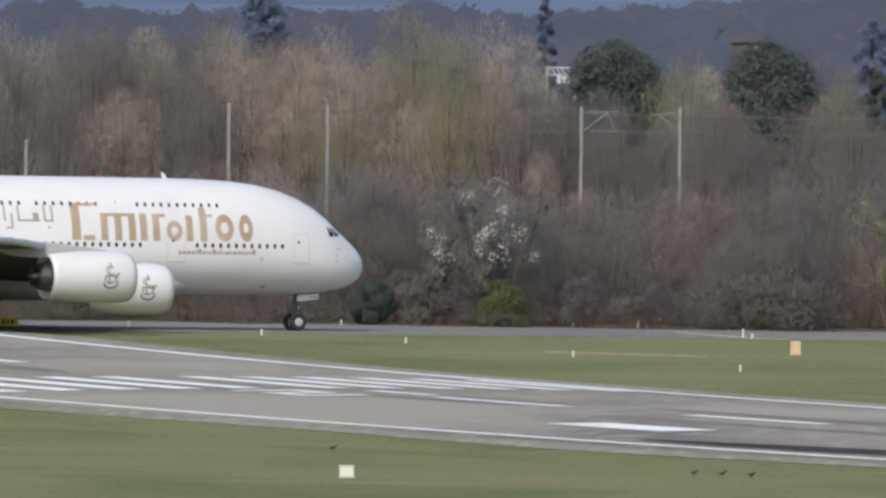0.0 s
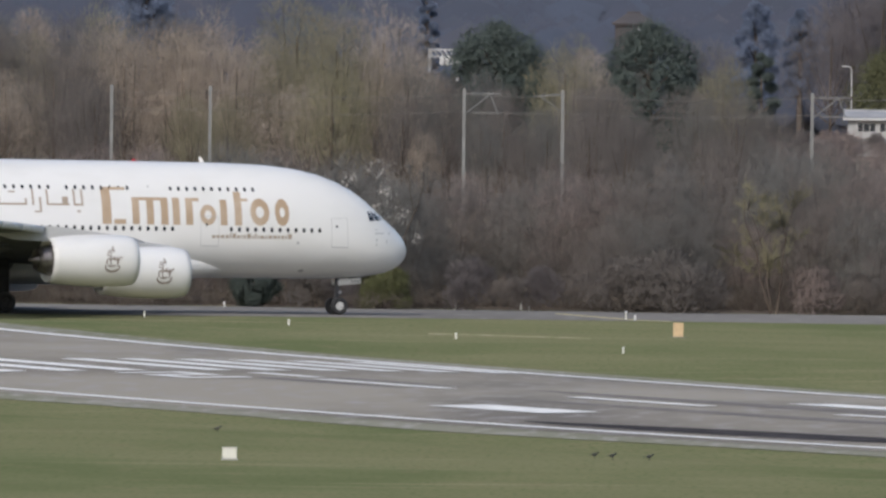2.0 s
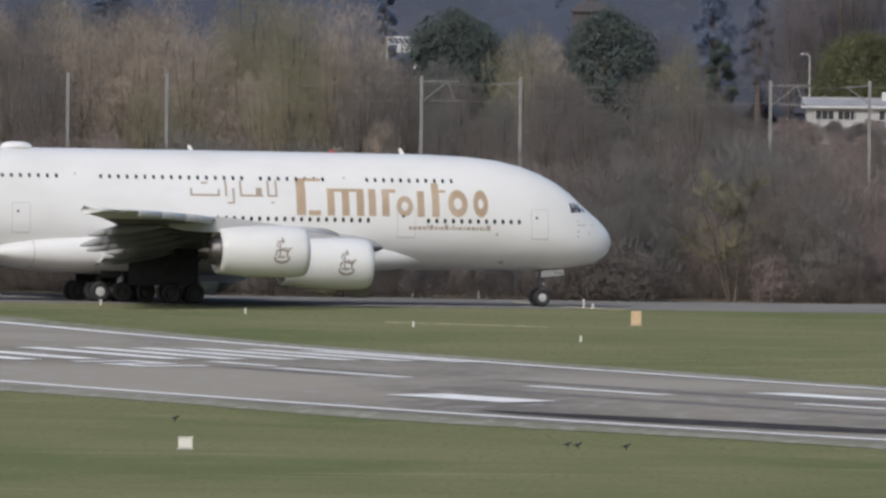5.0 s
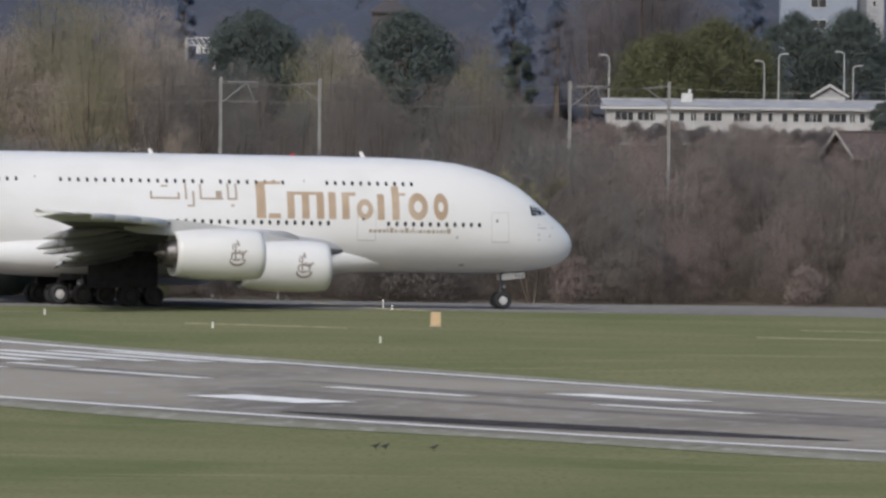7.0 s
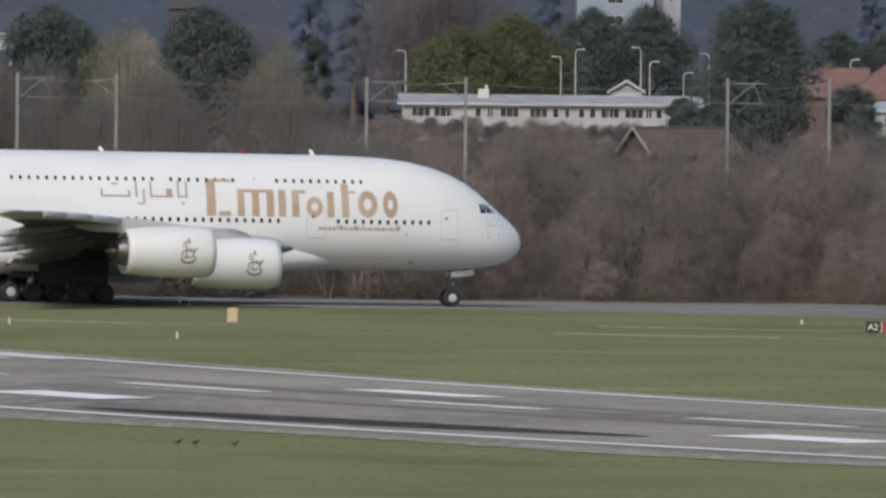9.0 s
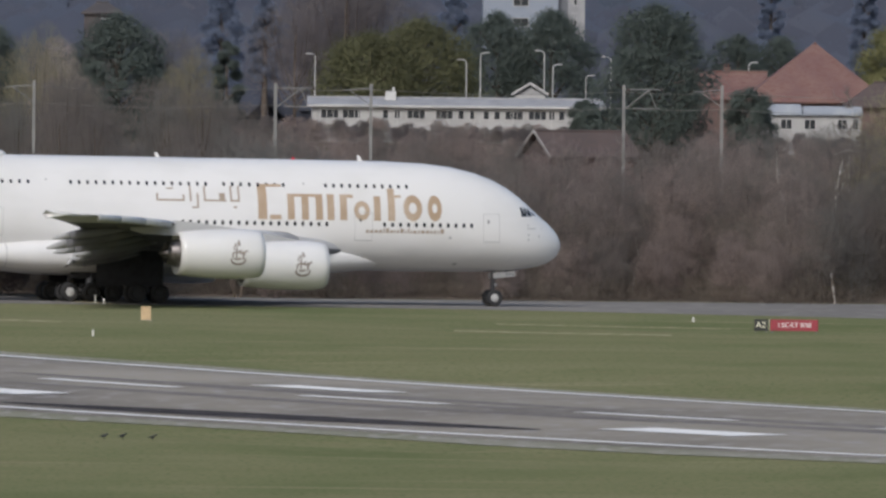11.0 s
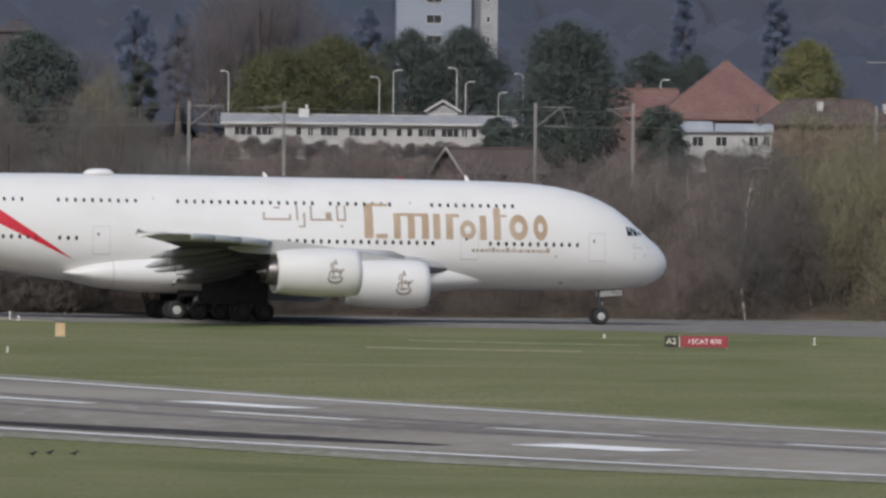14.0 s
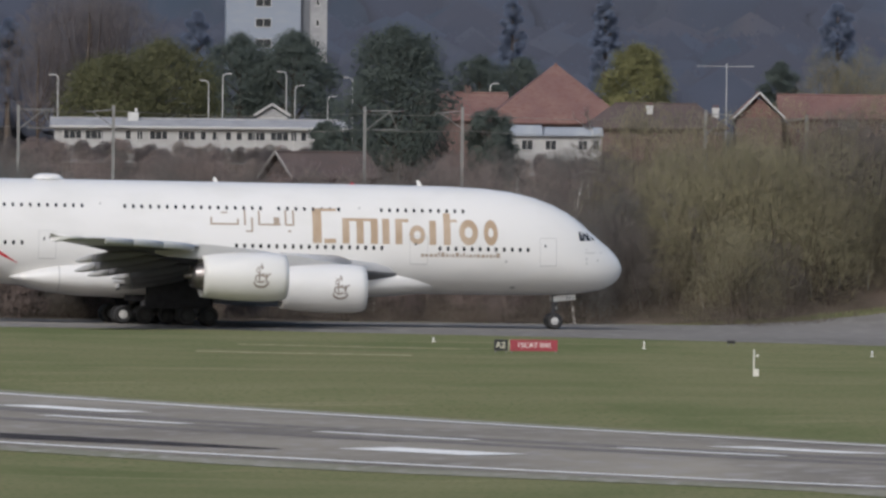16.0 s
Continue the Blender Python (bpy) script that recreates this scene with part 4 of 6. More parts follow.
def branches(rng, height, stems, spread, first=0.15):
    """Limbs of a bare tree: trunk or stems, limbs and side branches. Returns (segments, fine branches)."""
    segs, fine = [], []
    for s in range(stems):
        lean = rand_dir(rng, 0.0, 1.0) * (0.05 if stems == 1 else 0.30)
        top = Vector((lean.x * height, lean.y * height, height * rng.uniform(0.72, 0.86)))
        pts = [Vector((lean.x * 0.8, lean.y * 0.8, -0.3)) if stems > 1 else Vector((0, 0, -0.3))]
        for k in (0.3, 0.55, 0.8, 1.0):
            pts.append(top * k + Vector((rng.gauss(0, 0.15), rng.gauss(0, 0.15), 0)))
        r = 0.017 * height / (1 + 0.35 * (stems - 1))
        for i, (a, b) in enumerate(zip(pts, pts[1:])):
            segs.append((a, b, r * (1 - 0.22 * i), r * (0.78 - 0.2 * i) + 0.01))
        limbs = max(4, int(11 / stems + 1))
        for i in range(limbs):
            k = first + (0.97 - first) * (i + rng.random() * 0.6) / limbs
            base = top * k
            a = rng.random() * 6.28
            out = spread * height * (1.05 - 0.55 * k) * rng.uniform(0.7, 1.1) * 0.5
            rise = height * rng.uniform(0.14, 0.30) * (1.25 - 0.4 * k)
            end = base + Vector((math.cos(a) * out, math.sin(a) * out, rise))
            mid = (base + end) / 2 + Vector((0, 0, -0.06 * height * rng.random()))
            segs.append((base, mid, r * 0.42 * (1.2 - 0.6 * k), r * 0.3))
            segs.append((mid, end, r * 0.3, r * 0.12))
            for j in range(6):
                f = rng.uniform(0.25, 1.0)
                p = base.lerp(mid, f * 2) if f < 0.5 else mid.lerp(end, f * 2 - 1)
                d = ((end - base).normalized() * 0.7 + rand_dir(rng, 0.55, 0.7)).normalized()
                q = p + d * height * rng.uniform(0.08, 0.17)
                segs.append((p, q, r * 0.14, r * 0.05))
                fine.append((p, q))
        fine.append((pts[-2], pts[-1] + Vector((0, 0, height * 0.1))))
    return segs, fine


def twig_mesh(rng, fine, count, size, wide):
    """Fine twigs as thin slivers set along the side branches."""
    verts, faces = [], []
    for a, b in fine:
        along = (b - a).normalized()
        for i in range(count):
            p = a.lerp(b, rng.uniform(0.1, 1.12)) + rand_dir(rng) * 0.12 * size
            d = (along * 0.5 + rand_dir(rng, 0.45, 0.75)).normalized() * size * rng.uniform(0.5, 1.25)
            s = d.cross(rand_dir(rng)).normalized() * wide * rng.uniform(0.7, 1.4)
            n = len(verts)
            verts += [p - s, p + s, p + d]
            faces.append((n, n + 1, n + 2))
    return mesh_from("twigs", verts, faces)


def twig_mass(rng, domes, count, size, wide):
    """Rounded masses of fine twigs that fan out and up from each dome's foot."""
    verts, faces = [], []
    room = [r.x * r.z for c, r in domes]
    for (c, r), share in zip(domes, room):
        foot = c - Vector((0, 0, r.z * 0.9))
        for i in range(int(count * share / sum(room))):
            d = rand_dir(rng, 0.25)
            k = rng.random() ** 0.45
            p = c + Vector((d.x * r.x, d.y * r.y, d.z * r.z)) * (0.25 + 0.72 * k)
            way = ((p - foot).normalized() * 0.9 + rand_dir(rng, 0.2, 0.45)).normalized() * size * rng.uniform(0.5, 1.3)
            s = way.cross(rand_dir(rng)).normalized() * wide * rng.uniform(0.6, 1.3)
            n = len(verts)
            verts += [p - s, p + s, p + way]
            faces.append((n, n + 1, n + 2))
    return mesh_from("twigs", verts, faces)


def leaf_mesh(rng, clumps, per, size):
    """Leafy clumps: many small tilted leaves round each clump's centre."""
    verts, faces = [], []
    for c, r in clumps:
        for i in range(per):
            d = rand_dir(rng, 0.15)
            inner = i % 5 < 2  # larger sprays close the inside
            p = c + Vector((d.x * r.x, d.y * r.y, d.z * r.z)) * (rng.uniform(0.3, 0.72) if inner else rng.uniform(0.7, 1.08))
            spray = size * (2.6 if inner else 1.0)
            u = rand_dir(rng) * spray * rng.uniform(0.6, 1.3)
            w = u.cross(rand_dir(rng)).normalized() * spray * rng.uniform(0.35, 0.7)
            n = len(verts)
            verts += [p - u * 0.5, p + w * 0.7, p + u * 0.5]
            faces.append((n, n + 1, n + 2) if u.cross(w).dot(d) < 0 else (n + 2, n + 1, n))
    return mesh_from("leaves", verts, faces, True)


def bare_tree(seed, height, stems, spread, mat, label, twigs=36, size=0.075, wide=0.0042, bark=None, category="tree", first=0.15):
    rng = random.Random(seed)
    tree = thing("bare_tree" if category == "tree" else "bare_shrub", Matrix(), label, category, "woodland trees" if category == "tree" else "woodland shrubs")
    segs, fine = branches(rng, height, stems, spread, first)
    part("trunk", tube_mesh(segs), bark or BARK, tree)
    tagged(part("crown", twig_mesh(rng, fine, twigs, size * height, wide * height), TWIGS[mat], tree), kind="stuff")
    return tree


def massed_tree(seed, height, half, base, mat, label, clumps, count, size, wide, category="tree"):
    """A bare tree or shrub whose fine twigs close into rounded masses, on stems and limbs that reach into them."""
    rng = random.Random(seed)
    shrub = category == "shrub"
    tree = thing("bare_shrub" if shrub else "bare_tree", Matrix(), label, category, "woodland shrubs" if shrub else "woodland trees")
    domes = []
    for i in range(clumps):
        k = (i + 0.5) / clumps
        z = base + (height - base) * (0.12 + 0.70 * k)
        out = half * (0.72 if k < 0.6 else 0.72 - 1.1 * (k - 0.6)) * rng.uniform(0.6, 1.1)
        a = i * 2.4 + rng.random()
        w = half * rng.uniform(0.42, 0.62)
        domes.append((Vector((math.cos(a) * out, math.sin(a) * out, z)), Vector((w, w, (height - base) * rng.uniform(0.20, 0.30)))))
    segs = []
    r = 0.011 * height
    if not shrub:
        segs += [(Vector((0, 0, -0.3)), Vector((0.1, 0, height * 0.45)), r * 1.3, r), (Vector((0.1, 0, height * 0.45)), Vector((0, 0.1, height * 0.8)), r, r * 0.4)]
    for c, w in domes:
        start = Vector((c.x * 0.12, c.y * 0.12, -0.2 if shrub else max(base * 0.6, c.z * 0.45)))
        bend = start.lerp(c, 0.5) + Vector((rng.gauss(0, 0.2), rng.gauss(0, 0.2), -0.05 * height))
        segs += [(start, bend, r * 0.5, r * 0.36), (bend, c + Vector((0, 0, w.z * 0.5)), r * 0.36, r * 0.1)]
    part("trunk", tube_mesh(segs), BARK, tree)
    tagged(part("crown", twig_mass(rng, domes, count, size, wide), TWIGS[mat], tree), kind="stuff")
    return tree


def leafy_tree(seed, height, half, base, mat, label, clumps=26, per=640, size=0.20, cone=0.4):
    """A tree in leaf: trunk, limbs and a crown of clumps; cone narrows the top."""
    rng = random.Random(seed)
    tree = thing("leafy_tree", Matrix(), label, "tree", "trees in leaf")
    spots = []
    for i in range(clumps):
        k = (i + 0.5) / clumps
        z = base + (height - base) * (0.06 + 0.90 * k)
        prof = math.sqrt(max(0.0, 1 - (2 * max(0.0, k - cone * 0.5) / (2 - cone) ) ** 2)) * (0.7 + 0.3 * min(1, k / 0.2))
        a, rr = i * 2.399 + rng.random(), half * prof * rng.uniform(0.55, 0.86)
        if k > 0.93:
            rr *= 0.3
        s = half * rng.uniform(0.34, 0.50) * (0.65 + 0.5 * prof)
        spots.append((Vector((math.cos(a) * rr, math.sin(a) * rr, z)), Vector((s, s, s * 0.78))))
    segs = [(Vector((0, 0, -0.3)), Vector((0, 0, height * 0.75)), 0.03 * height, 0.008 * height)]
    for c, r in spots[::2]:
        segs.append((Vector((0, 0, max(base * 0.6, c.z - half * 0.5))), c, 0.010 * height, 0.003 * height))
    part("trunk", tube_mesh(segs), BARK, tree)
    tagged(part("crown", leaf_mesh(rng, spots, per, size), LEAVES[mat], tree), kind="stuff")
    return tree


def on_ground(x, y, scale=1.0, turn=0.0, tall=1.0):
    return Matrix.Translation((x, y, ground_z(x, y) - 0.05)) @ Matrix.Rotation(turn, 4, "Z") @ Matrix.Diagonal((scale, scale, scale * tall, 1))


def plant_row(rng, kinds, x0, x1, step, depth, height_of, jitter=0.16):
    """Copies of the given trees along the wood, each scaled to the height wanted at its place."""
    x = x0
    while x < x1:
        tree, tall = rng.choice(kinds)
        px, py = x + rng.uniform(-0.4, 0.4) * step, depth(x) + rng.uniform(-4, 4)
        h = height_of(px) * rng.uniform(1 - jitter, 1 + jitter * 0.6)
        s = h / tall
        copy_thing(tree, on_ground(px, py, s, rng.random() * 6.28))
        x += step * rng.uniform(0.75, 1.25)


def measured(tree):
    """The tree with its full height."""
    return tree, max(v.co.z for part_ob in tree.children for v in part_ob.data.vertices)


def undergrowth(edge, x0, x1, count, tall, wide):
    """Low brush along the wood's edge, as one mass of fine stems."""
    r = random.Random(91 + count)
    verts, faces = [], []
    for i in range(count):
        x = r.uniform(x0, x1)
        y = edge(x) + r.uniform(-9, 6) + (6 if tall > 3 else 0)
        top = (tall + 1.8 * noise.noise(Vector((x * 0.35, y * 0.2, 3.0))) + r.random()) * (0.4 + 0.6 * smooth_step(-9, 0, y - edge(x)))
        z = ground_z(x, y) + max(0.0, top) * r.random()
        d = rand_dir(r, 0.6, 0.8) * r.uniform(0.3, 0.8)
        s = d.cross(rand_dir(r)).normalized() * r.uniform(0.5, 1.1) * wide
        p = Vector((x, y, z))
        n = len(verts)
        verts += [p - s, p + s, p + d]
        faces.append((n, n + 1, n + 2))
    tagged(part("undergrowth", mesh_from("undergrowth", verts, faces), BRUSH), "low brown brush and dead grass along the wood edge", "undergrowth", kind="stuff")


def build_woods():
    rng = random.Random(11)
    shrubs = {}
    for mat, seed, half, words in (("brown", 1, 4.6, "bare brown shrub with dense fine twigs"), ("grey", 2, 4.2, "bare grey-brown shrub with dense fine twigs"), ("red", 3, 4.4, "bare reddish-brown shrub in the wood edge"), ("brown", 4, 5.6, "broad bare brown thicket shrub"), ("olive", 5, 4.6, "olive-brown budding shrub in the wood edge"), ("red", 6, 4.0, "bare reddish thicket shrub with upright stems")):
        shrubs[seed] = measured(massed_tree(seed, 10.0, half, 0.2, mat, words, 9, 7400, 0.68, 0.016, "shrub"))
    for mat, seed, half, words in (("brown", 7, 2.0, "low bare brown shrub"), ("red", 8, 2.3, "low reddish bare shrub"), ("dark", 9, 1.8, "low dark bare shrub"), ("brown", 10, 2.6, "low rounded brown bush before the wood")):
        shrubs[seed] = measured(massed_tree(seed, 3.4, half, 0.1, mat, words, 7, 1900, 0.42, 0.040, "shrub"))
    trees = {}
    for mat, seed, half, words in (("brown", 21, 4.2, "bare brown woodland tree"), ("grey", 22, 3.8, "bare grey-brown woodland tree"), ("tan", 23, 3.6, "tall tan tree with budding twigs"), ("brown", 24, 5.0, "bare brown broad-crowned tree"), ("olive", 25, 4.2, "olive budding woodland tree"), ("tan", 26, 4.8, "tan broad-crowned tree in bud"), ("dark", 27, 4.6, "tall bare tree in the distance, dim haze in its colour")):
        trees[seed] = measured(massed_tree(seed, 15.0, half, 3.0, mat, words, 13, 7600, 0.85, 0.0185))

    def edge(x):
        return 1502 + 0.34 * max(-90, min(110, x)) + 5 * math.sin(x * 0.35)

    def front(x):
        if x < 14:
            return 11.6
        if x < 50:
            return 11.0
        return 11.0 + 2.8 * smooth_step(57, 67, x)

    mixed = [shrubs[1], shrubs[2], shrubs[4], shrubs[3], shrubs[2]]
    reds = [shrubs[3], shrubs[6], shrubs[1]]
    green = [shrubs[5], shrubs[5], shrubs[5], shrubs[1]]
    for lo, hi, kinds in ((-66, 14, mixed), (14, 50, reds), (50, 58, mixed), (58, 84, green)):
        plant_row(rng, kinds, lo, hi, 3.5, edge, lambda x: front(x) * 0.68, 0.3)
        plant_row(rng, kinds, lo, hi, 3.0, lambda x: edge(x) + 7, front)
        plant_row(rng, kinds, lo, hi, 4.2, lambda x: edge(x) + 15, lambda x: front(x) + 0.4)
    undergrowth(edge, -70, 90, 60000, 2.2, 0.022)
    # taller mass added to fill dark gaps between the shrubs with a mid tone
    undergrowth(edge, -70, 90, 70000, 6.0, 0.026)

    def rear(x):  # height over the raised ground behind
        if x < -21:
            return 15.2 + 1.3 * math.sin(x * 0.4) + (1.8 if -36 < x < -26 else 0)
        if x < 8:
            return 9.8 + 1.0 * math.sin(x * 0.7)
        return 5.0

    tall = [trees[21], trees[26], trees[25], trees[24], trees[26], trees[23], trees[21]]
    warm = [trees[23], trees[26], trees[26], trees[25], trees[23]]
    for lo, hi, kinds in ((-70, -40, tall), (-40, -21, warm), (-21, 12, [trees[21], trees[24], trees[22]])):
        plant_row(rng, kinds, lo, hi, 4.4, lambda x: 1578 + 3 * math.sin(x), lambda x: rear(x) * 0.72)
        plant_row(rng, kinds, lo, hi, 4.0, lambda x: 1605, lambda x: rear(x) * 0.90)
        plant_row(rng, kinds, lo, hi, 4.2, lambda x: 1640, rear)
    plant_row(rng, [shrubs[3], shrubs[1], shrubs[6]], 8, 86, 3.6, lambda x: 1585, lambda x: 4.8 if 31 < x < 43 else 6.9 + 0.8 * smooth_step(56, 66, x))
    plant_row(rng, [shrubs[1], shrubs[2]], 8, 90, 4.2, lambda x: 1660, lambda x: 4.6 if 32 < x < 46 else 6.4 + 1.0 * smooth_step(56, 66, x))
    plant_row(rng, [shrubs[7], shrubs[8], shrubs[9]], 13, 54, 1.5, lambda x: 2185, lambda x: 2.6 if x > 28 else 3.0, 0.25)
    plant_row(rng, [shrubs[7], shrubs[9]], 13, 54, 1.3, lambda x: 2176, lambda x: 2.1, 0.2)
    plant_row(rng, [shrubs[7], shrubs[9]], 63, 78, 1.7, lambda x: 2072, lambda x: 2.7, 0.3)
    plant_row(rng, [shrubs[7], shrubs[9]], 62, 79, 1.4, lambda x: 2064, lambda x: 2.2, 0.2)
    plant_row(rng, [shrubs[7], shrubs[8], shrubs[9]], -30, 130, 3.6, lambda x: 1900, lambda x: 5.0 if x < 10 else 3.0, 0.3)
    # the thin yellowish tree between the evergreens, and tall trees behind them
    for x, y, h, t in ((-20.9, 1646, 11.0, 24), (-19.3, 1640, 10.8, 21), (-22.6, 1642, 12.6, 26), (-10.2, 1700, 14.5, 25), (-8.6, 1708, 13.0, 23), (3.0, 1705, 12.6, 25), (1.2, 1725, 14.0, 21), (105.7, 2250, 14.5, 25), (109.8, 2255, 14.6, 25), (113.5, 2250, 13.5, 25), (22.6, 2350, 22.5, 27), (19.2, 2360, 21.0, 27), (16.6, 2345, 17.0, 27), (26.4, 2356, 20.0, 27), (24.6, 2362, 22.0, 27)):
        copy_thing(trees[t][0], on_ground(x, y, h / trees[t][1], x))
    # evergreens and trees in leaf
    planted = []
    for seed, x, y, height, half, base, mat, words, clumps, cone in (
            (41, -16.1, 1720, 14.3, 5.2, 3.4, "dark", "dark green broad evergreen behind the railway", 50, 0.15),
            (42, -3.2, 1722, 14.4, 5.3, 3.6, "dark", "dark green round-topped evergreen behind the railway", 34, 0.5),
            (43, 51.9, 2050, 15.6, 6.6, 0.6, "dark", "tall dark green evergreen beside white buildings", 64, 0.3),
            (44, 39.8, 2300, 14.2, 5.4, 1.5, "dark", "dark evergreen below a tower block", 44, 0.6),
            (45, 46.0, 2300, 14.6, 6.0, 1.5, "dark", "dark broad evergreen below a tower block", 48, 0.6),
            (46, 24.4, 2260, 11.6, 6.4, 2.0, "olive", "olive-yellow broad tree behind a white building", 46, 0.9),
            (47, 30.4, 2265, 13.2, 6.8, 2.0, "olive", "olive-green broad tree behind a white building", 50, 0.9),
            (48, 85.4, 2280, 13.6, 4.8, 3.0, "yellow", "yellow-green rounded tree behind red roofs", 36, 0.7),
            (49, 7.7, 2110, 11.6, 1.9, 1.0, "dark", "small dark evergreen in the distance", 18, 0.3),
            (50, 61.6, 2045, 7.0, 3.1, 0.6, "dark", "dark green garden shrub beside a white hut", 16, 0.7),
            (51, 46.8, 2150, 5.2, 1.9, 0.5, "dark", "dark conifer before a white building", 16, 0.2),
            (52, -31.6, 1485.5, 3.1, 1.6, 0.2, "dark", "dark green evergreen bush at the wood edge", 18, 0.7),
            (53, -22.2, 1485.5, 3.2, 2.1, 0.2, "scrub", "green scrub bush at the wood edge", 18, 0.8),
            (54, 71.2, 2420, 11.8, 4.6, 1.0, "dark", "dark wood-edge evergreen behind red roofs", 26, 0.6),
            (55, 76.6, 2425, 11.6, 4.8, 1.0, "dark", "dark evergreen behind red roofs", 26, 0.6),
            (57, 76.2, 2455, 19.5, 1.9, 6.0, "blue", "narrow haze-tinted conifer in the far wood", 18, 0.2),
            (58, 87.8, 2455, 19.5, 2.1, 6.0, "blue", "haze-tinted conifer in the far wood", 20, 0.3),
            (59, 37.1, 2455, 17.2, 2.2, 5.0, "blue", "haze-tinted evergreen in the far wood", 18, 0.5),
            (60, 13.6, 2455, 16.0, 2.2, 5.0, "blue", "haze-tinted evergreen in the far wood", 18, 0.6),
            (63, 116.6, 2455, 19.0, 3.0, 5.0, "blue", "broad haze-tinted tree in the far wood", 22, 0.6),
            (64, -46.7, 1745, 18.6, 2.9, 9.0, "blue", "haze-tinted treetop above the bare wood", 26, 0.8),
            (65, -31.6, 2455, 20.0, 1.5, 4.0, "blue", "tall thin haze-tinted conifer in the far wood", 18, 0.2),
            (66, 8.2, 2455, 17.0, 3.0, 4.0, "blue", "haze-tinted evergreen in the far wood", 20, 0.6),
            (56, 108.2, 2420, 11.6, 3.4, 1.0, "dark", "dark evergreen behind red roofs", 26, 0.6)):
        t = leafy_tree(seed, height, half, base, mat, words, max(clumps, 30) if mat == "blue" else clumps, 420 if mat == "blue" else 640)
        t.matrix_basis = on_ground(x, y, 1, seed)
        planted.append(t)
    # low rounded bushes and one branchy tree that stand before the wood
    for x, y, tall, t in ((-6.6, 1489, 3.0, 10), (-4.2, 1490, 4.5, 10), (-1.6, 1490.5, 5.2, 10), (0.6, 1491, 4.0, 10), (-15.8, 1487, 4.4, 9), (-10.4, 1488, 3.8, 9), (-13.0, 1487, 3.2, 7), (9.5, 1494, 4.0, 8), (-27.6, 1485, 4.2, 7), (-25.2, 1485, 3.4, 9), (13.0, 1496, 3.6, 7), (27.0, 1500, 3.4, 8)):
        copy_thing(shrubs[t][0], on_ground(x, y, tall / shrubs[t][1], x))
    shrub = bare_tree(66, 10.2, 3, 0.95, "olive", "branchy budding tree at the wood edge", 26, 0.07, 0.003, first=0.2)
    shrub.matrix_basis = on_ground(6.6, 1494.5, 1.0, 0.7)
    # white blossom on a shrub, and scattered blossom beside it
    for seed, x, y, h, half, count in ((61, -22.3, 1486.5, 11.0, 2.4, 34), (62, -27.2, 1485.5, 7.6, 1.2, 9)):
        r = random.Random(seed)
        shrub = bare_tree(seed, h, 3, 0.42, "grey", "shrub with white blossom at the wood edge", 22, 0.07, 0.004, category="shrub")
        shrub.matrix_basis = on_ground(x, y, 1, 0.0)
        spots = [(Vector((r.gauss(0, half * 0.5), r.uniform(-3.5, -1.0), h * r.uniform(0.42, 0.98))), Vector((0.75, 0.75, 0.7))) for i in range(count)]
        tagged(part("blossom", leaf_mesh(r, spots, 34, 0.10), LEAVES["blossom"], shrub, "white blossom clusters"), kind="stuff")
    # birches with white stems in the wood edge
    for seed, x, y, h, lean in ((71, 51.4, 1510, 12.6, 0.4), (72, 48.8, 1511, 11.6, -0.3), (73, 58.0, 1514, 8.4, -0.6), (74, 59.4, 1516, 8.6, 0.5), (75, 63.0, 1515, 7.8, -0.7), (76, 54.2, 1522, 13.0, 0.6), (77, 37.0, 1511, 7.0, 0.3)):
        r = random.Random(seed)
        birch = thing("birch_tree", on_ground(x * 1.008, y + 12), "slender birch with a white stem in the wood edge", "tree", "birches in the wood edge")
        pts, p = [], Vector((0, 0, -0.2))
        for k in range(7):
            pts.append(p.copy())
            p = p + Vector((lean * 0.22 + r.gauss(0, 0.24), r.gauss(0, 0.15), h / 6.4))
        segs = [(a, b, 0.048 * (1 - i * 0.09), 0.046 * (1 - (i + 1) * 0.09)) for i, (a, b) in enumerate(zip(pts, pts[1:]))]
        fine = []
        for k in range(2, 7):
            for j in range(3):
                d = rand_dir(r, 0.9, 0.6)
                q = pts[k] + d * h * 0.13
                segs.append((pts[k], q, 0.024, 0.010))
                fine.append((pts[k], q))
        part("trunk", tube_mesh(segs), BIRCH_BARK, birch, "white birch stem")
        tagged(part("crown", twig_mesh(r, fine, 22, 0.7, 0.03), TWIGS["brown"], birch), kind="stuff")
    # the patterns stand in the deep of the wood
    for k, (tree, tall) in enumerate([*shrubs.values(), *trees.values()]):
        tree.matrix_basis = on_ground(-92 + 3 * k, 1660 + 6 * k)


# haze is put into these wood and hill colours, bluer farther off
FAR_WOOD = material("haze_tinted_far_woods", (0.113, 0.132, 0.179), 0.95, spots=[((0.147, 0.143, 0.164), 0.03, 0.45, 0.65), ((0.090, 0.113, 0.150), 0.06, 0.5, 0.7)], island=(0.103, 0.111, 0.145), spec=0.03, soft=0)
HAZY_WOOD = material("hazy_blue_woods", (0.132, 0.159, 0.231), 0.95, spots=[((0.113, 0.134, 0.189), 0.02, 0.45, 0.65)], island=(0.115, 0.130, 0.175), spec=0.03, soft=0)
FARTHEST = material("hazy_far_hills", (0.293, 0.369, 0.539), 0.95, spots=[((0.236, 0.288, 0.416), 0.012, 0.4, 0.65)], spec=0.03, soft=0)


